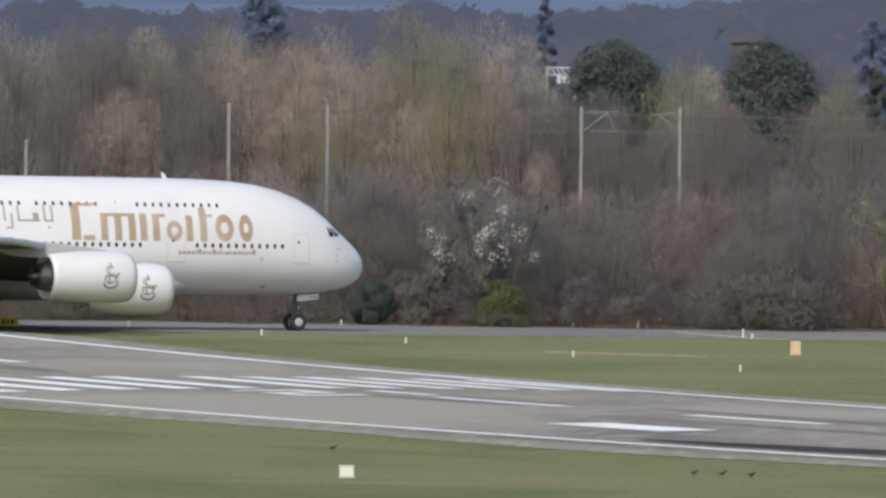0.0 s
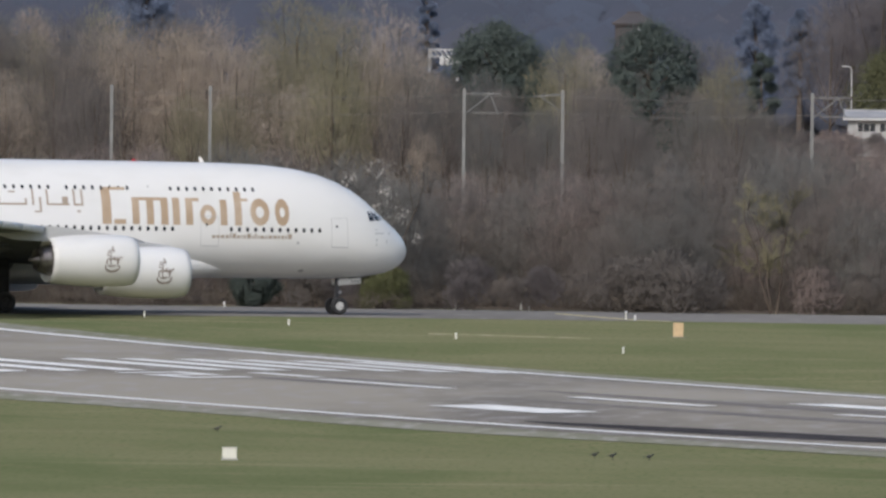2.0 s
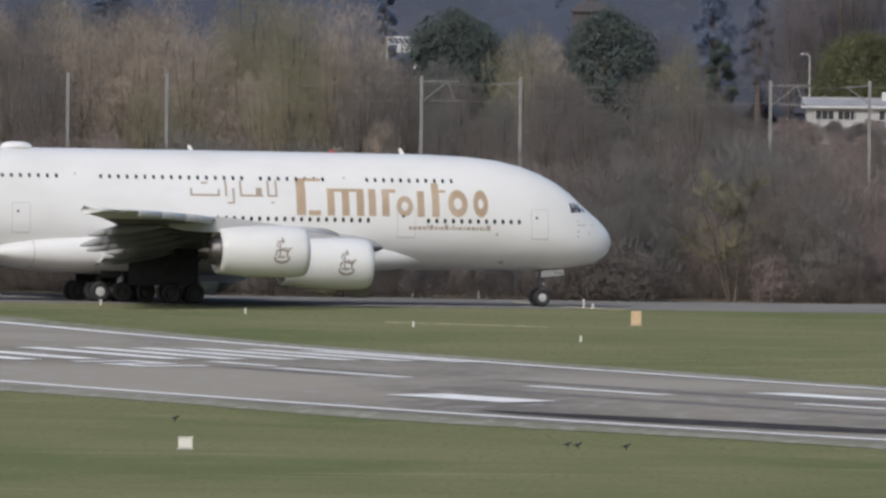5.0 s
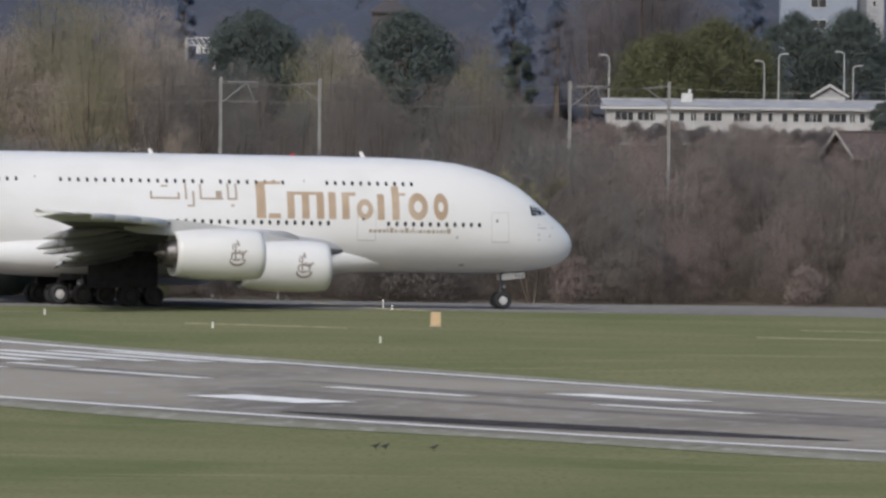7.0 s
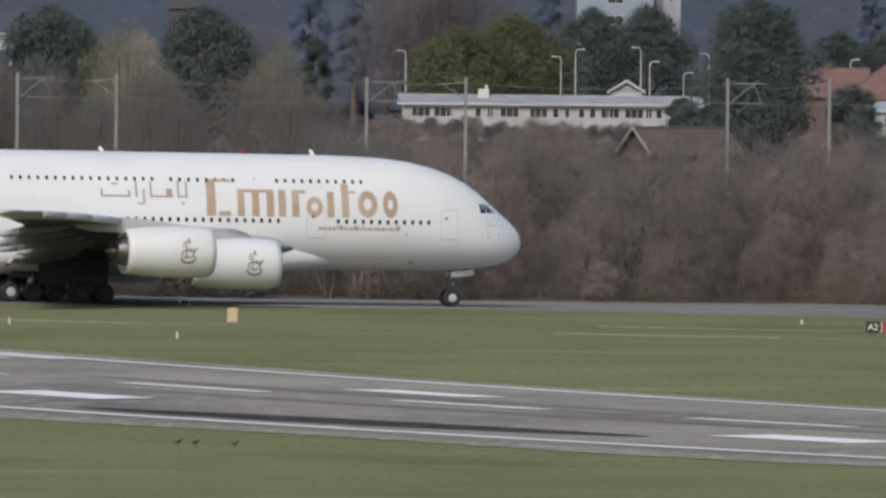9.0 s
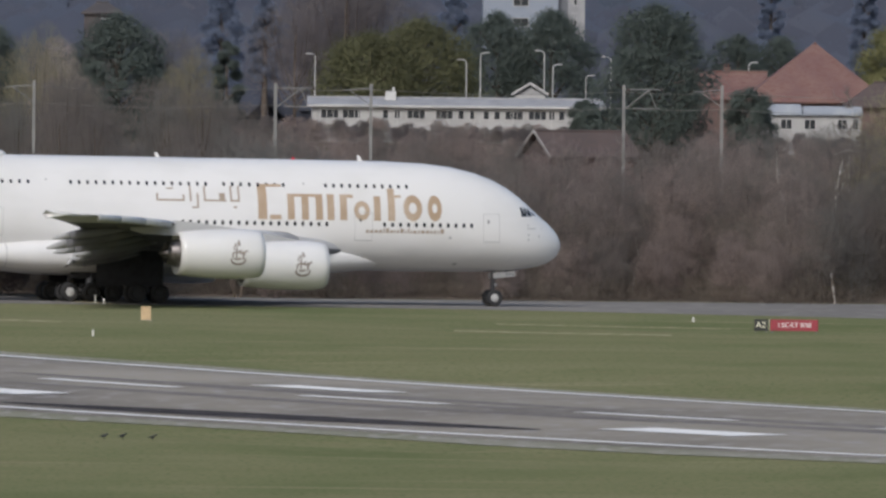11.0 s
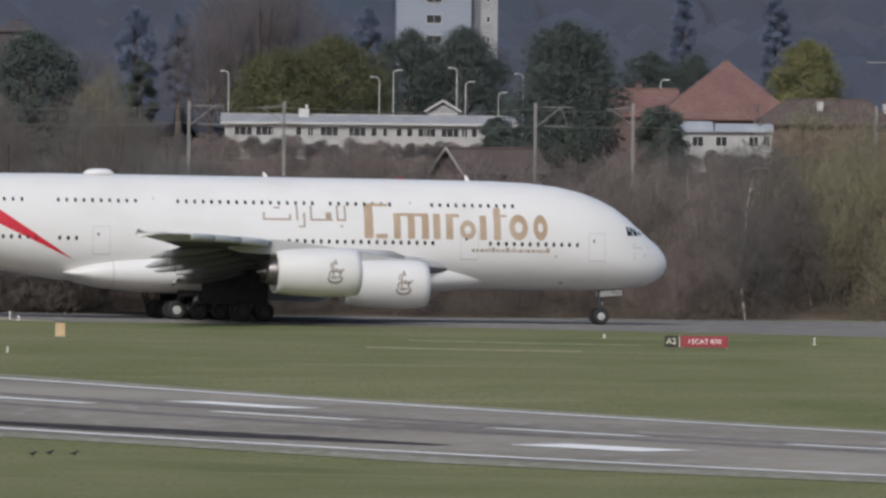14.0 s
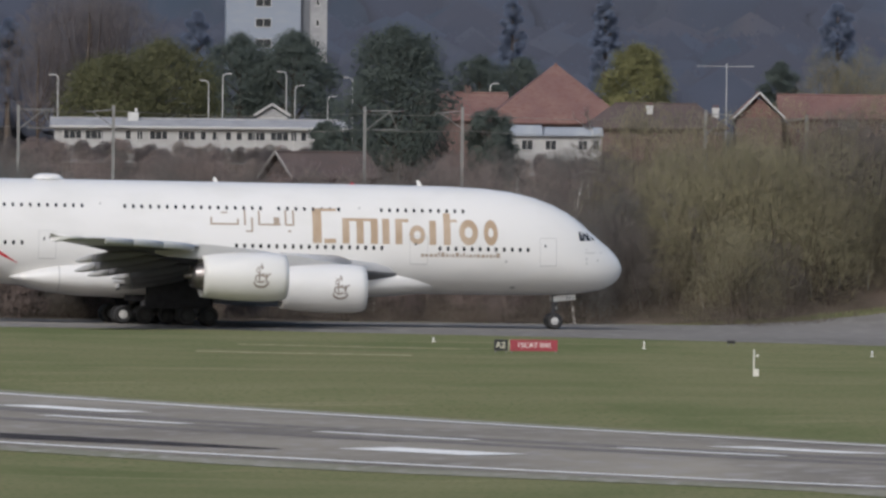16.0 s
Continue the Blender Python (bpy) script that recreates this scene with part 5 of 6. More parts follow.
def lumpy_mesh(rng, clumps, size):
    """Crowns of woods far off: each an uneven core in a fringe of leafy sprays, normals leaned to the camera's side to
    soften shading.
    """
    bm = bmesh.new()
    bmesh.ops.create_icosphere(bm, subdivisions=1, radius=0.92)
    base = [v.co.copy() for v in bm.verts]
    tris = [tuple(v.index for v in f.verts) for f in bm.faces]
    bm.free()
    front = Vector((0, -0.75, 0.65))
    verts, faces, normals = [], [], []
    for c, r in clumps:
        n = len(verts)
        for b in base:
            verts.append(Vector((b.x * r.x, b.y * r.y, b.z * r.z)) * rng.uniform(0.8, 1.15) + c)
            normals.append((b * 0.5 + front).normalized())
        faces += [(a + n, b + n, d + n) for a, b, d in tris]
        for i in range(16):
            d = rand_dir(rng, 0.9)
            d.y = -abs(d.y)
            p = c + Vector((d.x * r.x, d.y * r.y, d.z * r.z)) * rng.uniform(0.88, 1.02)
            u = Vector((rng.gauss(0, 1), rng.gauss(0, 0.5), rng.gauss(0, 1))).normalized() * size * rng.uniform(0.6, 1.3)
            w = u.cross(Vector((0, -1, 0.3))).normalized() * size * rng.uniform(0.35, 0.7)
            n = len(verts)
            verts += [p - u * 0.5, p + w * 0.5, p + u * 0.5, p - w * 0.5]
            turned = (w - u).cross(w + u).y > 0
            faces.append((n + 3, n + 2, n + 1, n) if turned else (n, n + 1, n + 2, n + 3))
            normals += [(d * 0.5 + front + rand_dir(rng) * 0.1).normalized()] * 4
    me = mesh_from("far_wood", verts, faces, True)
    me.normals_split_custom_set_from_vertices(normals)
    return me


def build_far_woods():
    """Woods far off, each a mass of ragged rounded crowns."""
    rng = random.Random(29)
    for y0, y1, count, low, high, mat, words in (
            (2480, 2580, 1100, 7, 12, FAR_WOOD, "dark haze-tinted bare wood behind the houses"), (2850, 2960, 1400, 9, 13, FAR_WOOD, "dark haze-tinted wood on rising land"),
            (3350, 3480, 1200, 10, 15, FAR_WOOD, "dark haze-tinted far wood on rising land"), (3950, 4080, 300, 8, 15, HAZY_WOOD, "haze-tinted blue-grey wood below the hills"),
            (4500, 4650, 300, 9, 18, FARTHEST, "haze-tinted blue wooded hills on the skyline")):
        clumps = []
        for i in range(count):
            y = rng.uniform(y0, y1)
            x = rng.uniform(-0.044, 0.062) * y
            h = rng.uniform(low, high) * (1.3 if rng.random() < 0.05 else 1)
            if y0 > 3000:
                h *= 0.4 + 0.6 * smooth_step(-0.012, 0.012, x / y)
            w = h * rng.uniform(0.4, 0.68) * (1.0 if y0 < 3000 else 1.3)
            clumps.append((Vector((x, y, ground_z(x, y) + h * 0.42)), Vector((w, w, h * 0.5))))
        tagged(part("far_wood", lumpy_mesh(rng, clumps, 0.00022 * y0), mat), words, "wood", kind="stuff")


build_woods()
build_far_woods()


# ---- buildings and railway behind the wood ----
WHITE_WALL = material("white_render_wall", (0.42, 0.415, 0.405), 0.85, spots=[((0.34, 0.335, 0.325), 0.5, 0.45, 0.75)], grain=[((0.34, 0.33, 0.31), 2.0, 0.6, 0.85)], spec=0.2)
PALE_ROOF = material("pale_grey_felt_roof", (0.32, 0.32, 0.325), 0.8, spots=[((0.25, 0.25, 0.26), 0.4, 0.4, 0.7)], grain=[((0.37, 0.37, 0.365), 1.5, 0.5, 0.8)], spec=0.2)
BLUE_ROOF = material("blue_grey_felt_roof", (0.28, 0.31, 0.36), 0.8, spots=[((0.35, 0.375, 0.41), 0.5, 0.4, 0.7)], spec=0.2)
RED_TILE = material("red_clay_roof_tiles", (0.155, 0.092, 0.086), 0.85, spots=[((0.20, 0.125, 0.105), 0.3, 0.4, 0.7)], grain=[((0.14, 0.07, 0.06), (2, 2, 5), 0.45, 0.75)], bump=0.5, bump_scale=4, spec=0.2)
BROWN_TILE = material("brown_concrete_roof_tiles", (0.088, 0.070, 0.066), 0.85, spots=[((0.11, 0.086, 0.08), 0.3, 0.4, 0.7)], grain=[((0.11, 0.08, 0.07), (2, 2, 5), 0.45, 0.75)], bump=0.5, bump_scale=4, spec=0.2)
BRICK = material("red_brown_brick", (0.13, 0.095, 0.088), 0.9, spots=[((0.15, 0.11, 0.10), 0.5, 0.4, 0.7)], grain=[((0.18, 0.10, 0.08), (4, 4, 13), 0.5, 0.7)], spec=0.15)
DIM_BRICK = material("grey_brown_brick", (0.082, 0.076, 0.078), 0.9, spots=[((0.10, 0.088, 0.086), 0.5, 0.4, 0.7)], spec=0.05)
WHITE_TRIM = material("white_timber_trim", (0.47, 0.465, 0.455), 0.6, grain=[((0.44, 0.435, 0.42), 3, 0.5, 0.8)])
PANE = material("dark_window_pane", (0.03, 0.034, 0.04), 0.15, spec=0.5)
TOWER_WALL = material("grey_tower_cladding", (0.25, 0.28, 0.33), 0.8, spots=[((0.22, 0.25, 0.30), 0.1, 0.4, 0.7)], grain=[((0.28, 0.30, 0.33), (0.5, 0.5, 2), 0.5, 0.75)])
TOWER_DARK = material("shaded_tower_recess", (0.15, 0.16, 0.18), 0.85)
POST_METAL = material("galvanised_steel", (0.22, 0.22, 0.212), 0.6, 0.2, grain=[((0.17, 0.17, 0.165), (3, 3, 0.8), 0.45, 0.75)])
PALE_METAL = material("pale_painted_steel", (0.52, 0.52, 0.505), 0.5, grain=[((0.40, 0.40, 0.385), 3, 0.5, 0.8)])
WIRE = material("weathered_copper_wire", (0.22, 0.21, 0.19), 0.6, 0.3)


def add_window(house, x, y, z, w, h, bars=1):
    """A window in a front wall at y: frame proud of the wall, panes set back in it."""
    t = 0.09
    verts = []
    for py in (y - 0.09, y + 0.03):
        for k in (0.0, t):
            verts += [(x - w / 2 + k, py, z + k), (x + w / 2 - k, py, z + k), (x + w / 2 - k, py, z + h - k), (x - w / 2 + k, py, z + h - k)]
    faces = []
    for i in range(4):
        j = (i + 1) % 4
        faces += [(i, j, j + 4, i + 4), (j + 8, i + 8, i + 12, j + 12), (i + 8, j + 8, j, i), (i + 4, j + 4, j + 12, i + 12)]
    frame_ob = part("window", mesh_from("window", verts, faces), WHITE_TRIM, house, "white-framed window")
    for k in range(1, bars + 1):
        bm = bmesh.new()
        add_box(bm, (0.06, 0.1, h - 2 * t), (x - w / 2 + w * k / (bars + 1), y - 0.03, z + t))
        part("mullion", bm, WHITE_TRIM, frame_ob)
    bm = bmesh.new()
    add_box(bm, (w - t, 0.03, h - t), (x, y - 0.03, z + t / 2))
    part("pane", bm, PANE, frame_ob)
    return frame_ob


def walls(house, w, d, h, mat, x=0.0, y=0.0):
    bm = bmesh.new()
    add_box(bm, (w, d, h + 0.5), (x, y, -0.5), 0.03)
    return part("wall", bm, mat, house)


def gable_roof(house, w, d, z, rise, mat, over=0.35, axis="X", x=0.0, y=0.0, hip=0.0, thick=0.18):
    """A pitched roof with its ridge along an axis; hip draws in the ridge's ends."""
    a, b = (w / 2 + over, d / 2 + over) if axis == "X" else (d / 2 + over, w / 2 + over)
    prof = []
    for dz in (0.0, -thick):
        prof += [(-a, -b, z + dz), (a, -b, z + dz), (a, b, z + dz), (-a, b, z + dz), (-a + hip, 0, z + rise + dz), (a - hip, 0, z + rise + dz)]
    faces = [(0, 1, 5, 4), (2, 3, 4, 5), (1, 2, 5), (3, 0, 4), (7, 6, 10, 11), (9, 8, 11, 10), (8, 7, 11), (6, 9, 10),
             (0, 6, 7, 1), (1, 7, 8, 2), (2, 8, 9, 3), (3, 9, 6, 0)]
    if hip == 0.0:
        faces = [(0, 1, 5, 4), (2, 3, 4, 5), (7, 6, 10, 11), (9, 8, 11, 10), (0, 6, 7, 1), (2, 8, 9, 3), (1, 7, 11, 5), (5, 11, 8, 2), (0, 4, 10, 6), (4, 3, 9, 10)]
    verts = [((px, py, pz) if axis == "X" else (-py, px, pz)) for px, py, pz in prof]
    verts = [(px + x, py + y, pz) for px, py, pz in verts]
    roof = part("roof", mesh_from("roof", verts, faces), mat, house)
    if hip == 0.0:
        # gable ends of masonry under the slopes
        for k in (-1, 1):
            e = k * (a - over - 0.02)
            tri = [(e - 0.1 * k, -b + over, z - 0.05), (e - 0.1 * k, b - over, z - 0.05), (e - 0.1 * k, 0, z + rise * (b - over) / b - thick)]
            tri += [(e, py, pz) for _, py, pz in tri]
            tri = [((px, py, pz) if axis == "X" else (-py, px, pz)) for px, py, pz in tri]
            part("gable", mesh_from("gable", [(px + x, py + y, pz) for px, py, pz in tri], [(0, 1, 2), (5, 4, 3), (0, 3, 4, 1), (1, 4, 5, 2), (2, 5, 3, 0)]), house.children[0].data.materials[0], house)
    if hip < a - 0.1:
        bm = bmesh.new()
        p = [Vector(verts[4]) + Vector((0, 0, 0.02)), Vector(verts[5]) + Vector((0, 0, 0.02))]
        add_tube(bm, p[0], p[1], 0.13, None, 6)
        part("ridge", bm, mat, roof)
    return roof


def barge_boards(house, x, y, z, half, rise, turn=0.0, paint=None, words="white barge board"):
    for side in (-1, 1):
        bm = bmesh.new()
        m = Matrix.Rotation(turn, 4, "Z")
        a, b = m @ Vector((side * half, 0, 0)), m @ Vector((0, 0, rise))
        d = b - a
        add_box(bm, (d.length, 0.10, 0.20), (0, 0, -0.10))
        bmesh.ops.transform(bm, matrix=Matrix.Translation(Vector((x, y, z)) + (a + b) / 2) @ d.to_track_quat("X", "Z").to_matrix().to_4x4(), verts=bm.verts[:])
        part("barge_board", bm, paint or WHITE_TRIM, house, words)


def chimney(house, x, y, z, h, mat):
    bm = bmesh.new()
    add_box(bm, (0.7, 0.5, h), (x, y, z), 0.03)
    add_box(bm, (0.85, 0.62, 0.16), (x, y, z + h - 0.2), 0.02)
    stack = part("chimney", bm, mat, house)
    for k in (-0.2, 0.2):
        bm = bmesh.new()
        add_tube(bm, (x + k, y, z + h), (x + k, y, z + h + 0.35), 0.11, 0.09, 8)
        part("chimney_pot", bm, RED_TILE, stack)


def site(name, x, y, label, category, turn=0.0, group=""):
    return thing(name, Matrix.Translation((x, y, ground_z(x, y))) @ Matrix.Rotation(radians(turn), 4, "Z"), label, category, group)


def build_houses():
    # long low white building
    b = site("white_building", 33.6, 2205, "long low white building with a pale flat-pitched roof", "building")
    walls(b, 32.2, 9.0, 4.15, WHITE_WALL)
    gable_roof(b, 32.2, 9.0, 4.15, 0.78, PALE_ROOF, 0.5)
    bm = bmesh.new()
    add_box(bm, (33.4, 0.14, 0.26), (0, -5.05, 3.90), 0.02)
    part("fascia", bm, WHITE_TRIM, b, "white fascia board")
    for wx in (-7.9, -6.6, 0.5, 1.8, 3.3, 4.5, 10.6, 11.7, 13.2):
        add_window(b, wx, -4.5, 2.6, 0.75, 1.1, 0)
    for wx in (-14.1, -11.7, -4.5, -1.4, 6.4, 9.0):
        add_window(b, wx, -4.5, 2.6, 2.1, 1.1, 2)
    for k in range(8):
        bm = bmesh.new()
        add_tube(bm, (-15.2 + k * 4.3, -4.62, 0), (-15.2 + k * 4.3, -4.62, 3.7), 0.05, None, 6)
        part("downpipe", bm, PALE_METAL, b)
    bm = bmesh.new()
    add_box(bm, (1.2, 1.0, 1.1), (-7.3, -1.0, 4.55), 0.04)
    add_box(bm, (0.3, 0.3, 0.6), (-7.0, -1.0, 5.5), 0.02)
    part("roof_vent", bm, PALE_METAL, b, "pale roof vent box")
    # gable behind it
    h = site("gabled_house", 42.4, 2238, "white gabled house end behind a low building", "house")
    walls(h, 3.4, 7, 5.3, WHITE_WALL)
    gable_roof(h, 3.4, 7, 5.3, 1.2, PALE_ROOF, 0.3, "Y")
    barge_boards(h, 0, -3.9, 5.3, 2.1, 1.3)
    # brown-roofed house near the railway
    h = site("brown_roofed_house", 38.0, 1755, "brown tiled house with dull pale barge boards beside the railway", "house", 28)
    walls(h, 8.6, 5.6, 2.45, BRICK)
    gable_roof(h, 8.6, 5.6, 2.45, 2.25, BROWN_TILE, 0.4)
    # boards dulled in colour to stand out less in the camera's view
    barge_boards(h, -4.75, 0, 2.4, 3.2, 2.35, radians(90), material("dull_grey_trim", (0.34, 0.32, 0.30), 0.85, spots=[((0.22, 0.20, 0.19), 0.8, 0.45, 0.6)]), "dull pale barge board")
    # white hut with blue-grey roof
    b = site("white_hut", 69.3, 2085, "low white hut with a blue-grey flat roof", "hut")
    walls(b, 10.4, 6.0, 4.2, WHITE_WALL)
    bm = bmesh.new()
    add_box(bm, (6.4, 6.8, 0.95), (2.2, 0, 4.2), 0.05, None, 0.95)
    part("roof", bm, BLUE_ROOF, b)
    bm = bmesh.new()
    add_box(bm, (4.4, 6.8, 1.15), (-3.2, 0, 4.2), 0.05, None, 0.93)
    part("roof", bm, BLUE_ROOF, b)
    for wx, ww in ((-2.7, 1.3), (-0.2, 1.3), (3.2, 1.1), (4.6, 0.7)):
        add_window(b, wx, -3.0, 2.7, ww, 1.15)
    # red roofs
    h = site("red_roofed_house", 72.0, 2158, "large house with a hipped red tiled roof", "house")
    walls(h, 15.0, 13.0, 5.3, BRICK)
    gable_roof(h, 15.0, 13.0, 5.3, 6.3, RED_TILE, 0.6, hip=7.95)
    for wx in (-5.5, -2.0, 2.0, 5.5):
        add_window(h, wx, -6.5, 3.0, 1.4, 1.3)
    h = site("red_roofed_house", 62.4, 2180, "low house with a red tiled roof and aerials", "house")
    walls(h, 9.4, 8.0, 5.4, BRICK)
    gable_roof(h, 9.4, 8.0, 5.4, 2.9, RED_TILE, 0.4)
    chimney(h, 0.6, 0, 7.9, 0.9, BRICK)
    chimney(h, -2.8, 0.5, 7.6, 0.8, BRICK)
    h = site("brown_roofed_house", 82.6, 2146, "brick house with a dark brown tiled roof", "house")
    walls(h, 14.5, 9.0, 4.9, BRICK)
    gable_roof(h, 14.5, 9.0, 4.9, 2.55, BROWN_TILE, 0.6, hip=3.3)
    chimney(h, -0.8, -2.2, 6.3, 1.0, PALE_METAL)
    chimney(h, 6.4, -2.4, 5.9, 1.2, WHITE_TRIM)
    h = site("gabled_house", 94.3, 2160, "brick house end with white barge boards under the gable", "house")
    walls(h, 5.0, 8.0, 6.0, BRICK)
    gable_roof(h, 5.0, 8.0, 6.0, 2.7, RED_TILE, 0.4, "Y")
    barge_boards(h, 0, -4.5, 5.9, 2.9, 2.9)
    h = site("red_roofed_house", 104.0, 2166, "long brick house with a reddish-brown tiled roof", "house")
    walls(h, 14.0, 8.0, 6.0, BRICK)
    gable_roof(h, 14.0, 8.0, 6.0, 2.5, RED_TILE, 0.4)
    for wx in (-0.3, 1.0, 4.5):
        add_window(h, wx, -4.0, 4.75, 0.9, 0.9)
    # brick tower house behind an evergreen
    h = site("brick_house", -5.4, 2010, "tall brown brick building behind an evergreen", "house")
    walls(h, 3.7, 5.0, 14.4, DIM_BRICK)
    gable_roof(h, 3.7, 5.0, 14.4, 1.0, DIM_BRICK, 0.3, hip=1.5)
    add_window(h, 0.4, -2.5, 12.6, 1.0, 1.2)
    # tower block
    t = site("tower_block", 51.4, 2710, "pale grey concrete tower block above the trees", "tower block")
    wall = walls(t, 10.2, 12.0, 44.0, TOWER_WALL, -1.7, 0)
    # recess shade and the end bay's sunlight are put into their colours
    bm = bmesh.new()
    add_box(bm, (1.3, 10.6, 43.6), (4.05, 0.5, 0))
    part("recess", bm, TOWER_DARK, t, "recessed stair bay with shade in its colour")
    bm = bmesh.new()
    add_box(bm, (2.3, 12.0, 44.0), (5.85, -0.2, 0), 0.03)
    part("wing_wall", bm, PALE_ROOF, t, "end bay with sunlight in its pale colour")
    bm = bmesh.new()
    add_box(bm, (13.4, 12.8, 0.6), (-0.2, 0, 44.0), 0.05)
    part("roof", bm, PALE_ROOF, t)
    for k in range(15):
        z = 2.2 + k * 2.8
        add_window(t, -1.7, -6.0, z, 2.2, 1.25, 1)
        add_window(t, 5.7, -6.2, z + 0.2, 0.55, 0.9, 0)
    # small pale houses on the far hill, each raised 9 m on an added block
    for x, y in ((-15.5, 4440), (-8.5, 4420), (17.0, 4450), (60, 4440)):
        h = site("far_house", x, y, "small pale house on the far hillside", "house", 0, "houses on the far hill")
        h.matrix_basis = Matrix.Translation((0, 0, 9.0)) @ h.matrix_basis
        walls(h, 6.0, 6.0, 3.0, WHITE_WALL)
        gable_roof(h, 6.0, 6.0, 3.0, 2.0, PALE_ROOF)
        bm = bmesh.new()
        add_box(bm, (7.5, 7.5, 9.2), (0, 0, -9.4), 0.1)
        part("terrace", bm, BRICK, h)


def lattice(bm, a, b, deep, r=0.045, steps=5):
    """Two chords with zigzag bracing between two points."""
    a, b = Vector(a), Vector(b)
    down = Vector((0, 0, -deep))
    add_tube(bm, a, b, r, None, 6)
    add_tube(bm, a + down, b + down, r, None, 6)
    for i in range(steps):
        p, q = a.lerp(b, i / steps), a.lerp(b, (i + 1) / steps)
        add_tube(bm, p, q + down, r * 0.7, None, 5)


def build_railway():
    spots = [(-60.0, 13.1), (-44.38, 16.1), (-36.78, 16.1), (-17.2, 16.1), (-9.6, 16.1), (9.63, 16.05), (17.25, 16.1), (37.38, 16.2), (45.2, 16.25), (64.7, 16.2), (72.8, 15.9), (91.5, 16.0), (99.5, 16.0)]
    for i, (x, top) in enumerate(spots):
        y = 1560.0
        base = ground_z(x, y)
        m = thing("railway_mast", Matrix.Translation((x, y, base)), "pale grey overhead line mast standing in the scrub", "mast", "overhead line masts")
        h = top - base
        bm = bmesh.new()
        add_box(bm, (0.23, 0.05, h), (0, -0.13, 0))
        add_box(bm, (0.23, 0.05, h), (0, 0.13, 0))
        add_box(bm, (0.05, 0.22, h), (0, 0, 0))
        part("post", bm, POST_METAL, m)
        bm = bmesh.new()
        add_box(bm, (0.7, 0.7, 0.3), (0, 0, -0.1), 0.03)
        part("footing", bm, WHITE_WALL, m)
        if i % 2 == 1 and i > 2:
            bm = bmesh.new()
            z = h - 0.35
            add_tube(bm, (0.1, 0, z), (3.1, 0, z), 0.05, None, 6)
            add_tube(bm, (0.1, 0, z - 1.55), (2.0, 0, z - 0.05), 0.05, None, 6)
            add_tube(bm, (0.7, 0, z - 1.5), (2.9, 0, z - 1.5), 0.04, None, 6)
            add_tube(bm, (2.6, 0, z - 1.5), (2.0, 0, z), 0.035, None, 6)
            part("cantilever", bm, POST_METAL, m, "grey tubular cantilever arm")
            for ix in (0.25, 2.9):
                bm = bmesh.new()
                for k in range(3):
                    add_tube(bm, (ix + k * 0.09, 0, z - 0.02), (ix + 0.05 + k * 0.09, 0, z - 0.02), 0.11, None, 8)
                part("insulator", bm, BROWN_TILE, m)
        elif i > 2:
            bm = bmesh.new()
            add_tube(bm, (-0.1, 0, h - 0.35), (-2.2, 0, h - 0.55), 0.045, None, 6)
            add_tube(bm, (-0.1, 0, h - 1.7), (-1.7, 0, h - 0.55), 0.04, None, 6)
            part("cantilever", bm, POST_METAL, m, "grey tubular cantilever arm")
    # overhead wires along the line, sagging between the mast pairs
    for z, dy in ((15.65, 0.0), (14.35, 0.2)):
        ob = thing("overhead_wire", Matrix.Translation((0, 1559.2 + dy, 0)), "thin grey overhead wire strung between railway masts", "wire", "overhead wires")
        bm = bmesh.new()
        pts = []
        for (a, _), (b, _) in zip(spots[1:], spots[2:]):
            for k in range(6):
                f = k / 6
                pts.append(Vector((a + (b - a) * f, 0, z - 0.35 * math.sin(math.pi * f) * ((b - a) / 20))))
        pts.append(Vector((spots[-1][0], 0, z)))
        for p, q in zip(pts, pts[1:]):
            add_tube(bm, p, q, 0.018, None, 4, False)
        part("wire", bm, WIRE, ob)
    # white signal gantry over the trees
    g = site("signal_gantry", -25.3, 2100, "white steel signal gantry above the trees", "gantry")
    for x in (-1.45, 1.45):
        bm = bmesh.new()
        add_tube(bm, (x, 0, -0.2), (x, 0, 11.4), 0.14, None, 8)
        part("leg", bm, PALE_METAL, g)
    bm = bmesh.new()
    lattice(bm, (-1.6, 0, 11.35), (1.6, 0, 11.35), 0.75, 0.07, 6)
    lattice(bm, (-1.6, 1.0, 11.35), (1.6, 1.0, 11.35), 0.75, 0.07, 6)
    part("truss", bm, PALE_METAL, g)
    for k in range(4):
        bm = bmesh.new()
        add_box(bm, (0.42, 0.3, 0.95), (-0.2 + k * 0.55, -0.25, 9.7), 0.04)
        part("signal_head", bm, PALE_METAL, g)
    # street lamps
    for x, top, arm in ((18.2, 16.1, -1), (37.0, 16.4, 1), (44.25, 16.7, -1), (45.25, 15.15, 1), (49.0, 13.95, 1), (51.8, 16.1, -1), (67.5, 15.6, 1), (35.4, 15.6, -1)):
        y = 2250.0
        base = ground_z(x, y)
        lamp = thing("street_lamp", Matrix.Translation((x, y, base)), "tall pale street lamp with a bracket arm", "street lamp", "street lamps behind the houses")
        h = top - base
        bm = bmesh.new()
        add_tube(bm, (0, 0, -0.2), (0, 0, 1.4), 0.16, 0.16, 10)
        add_tube(bm, (0, 0, 1.4), (0, 0, h - 0.35), 0.075, 0.055, 10)
        part("column", bm, PALE_METAL, lamp)
        bm = bmesh.new()
        pts = [Vector((0, 0, h - 0.4)), Vector((arm * 0.08, 0, h - 0.15)), Vector((arm * 0.3, 0, h - 0.02)), Vector((arm * 0.6, 0, h + 0.02))]
        for p, q in zip(pts, pts[1:]):
            add_tube(bm, p, q, 0.055, None, 8)
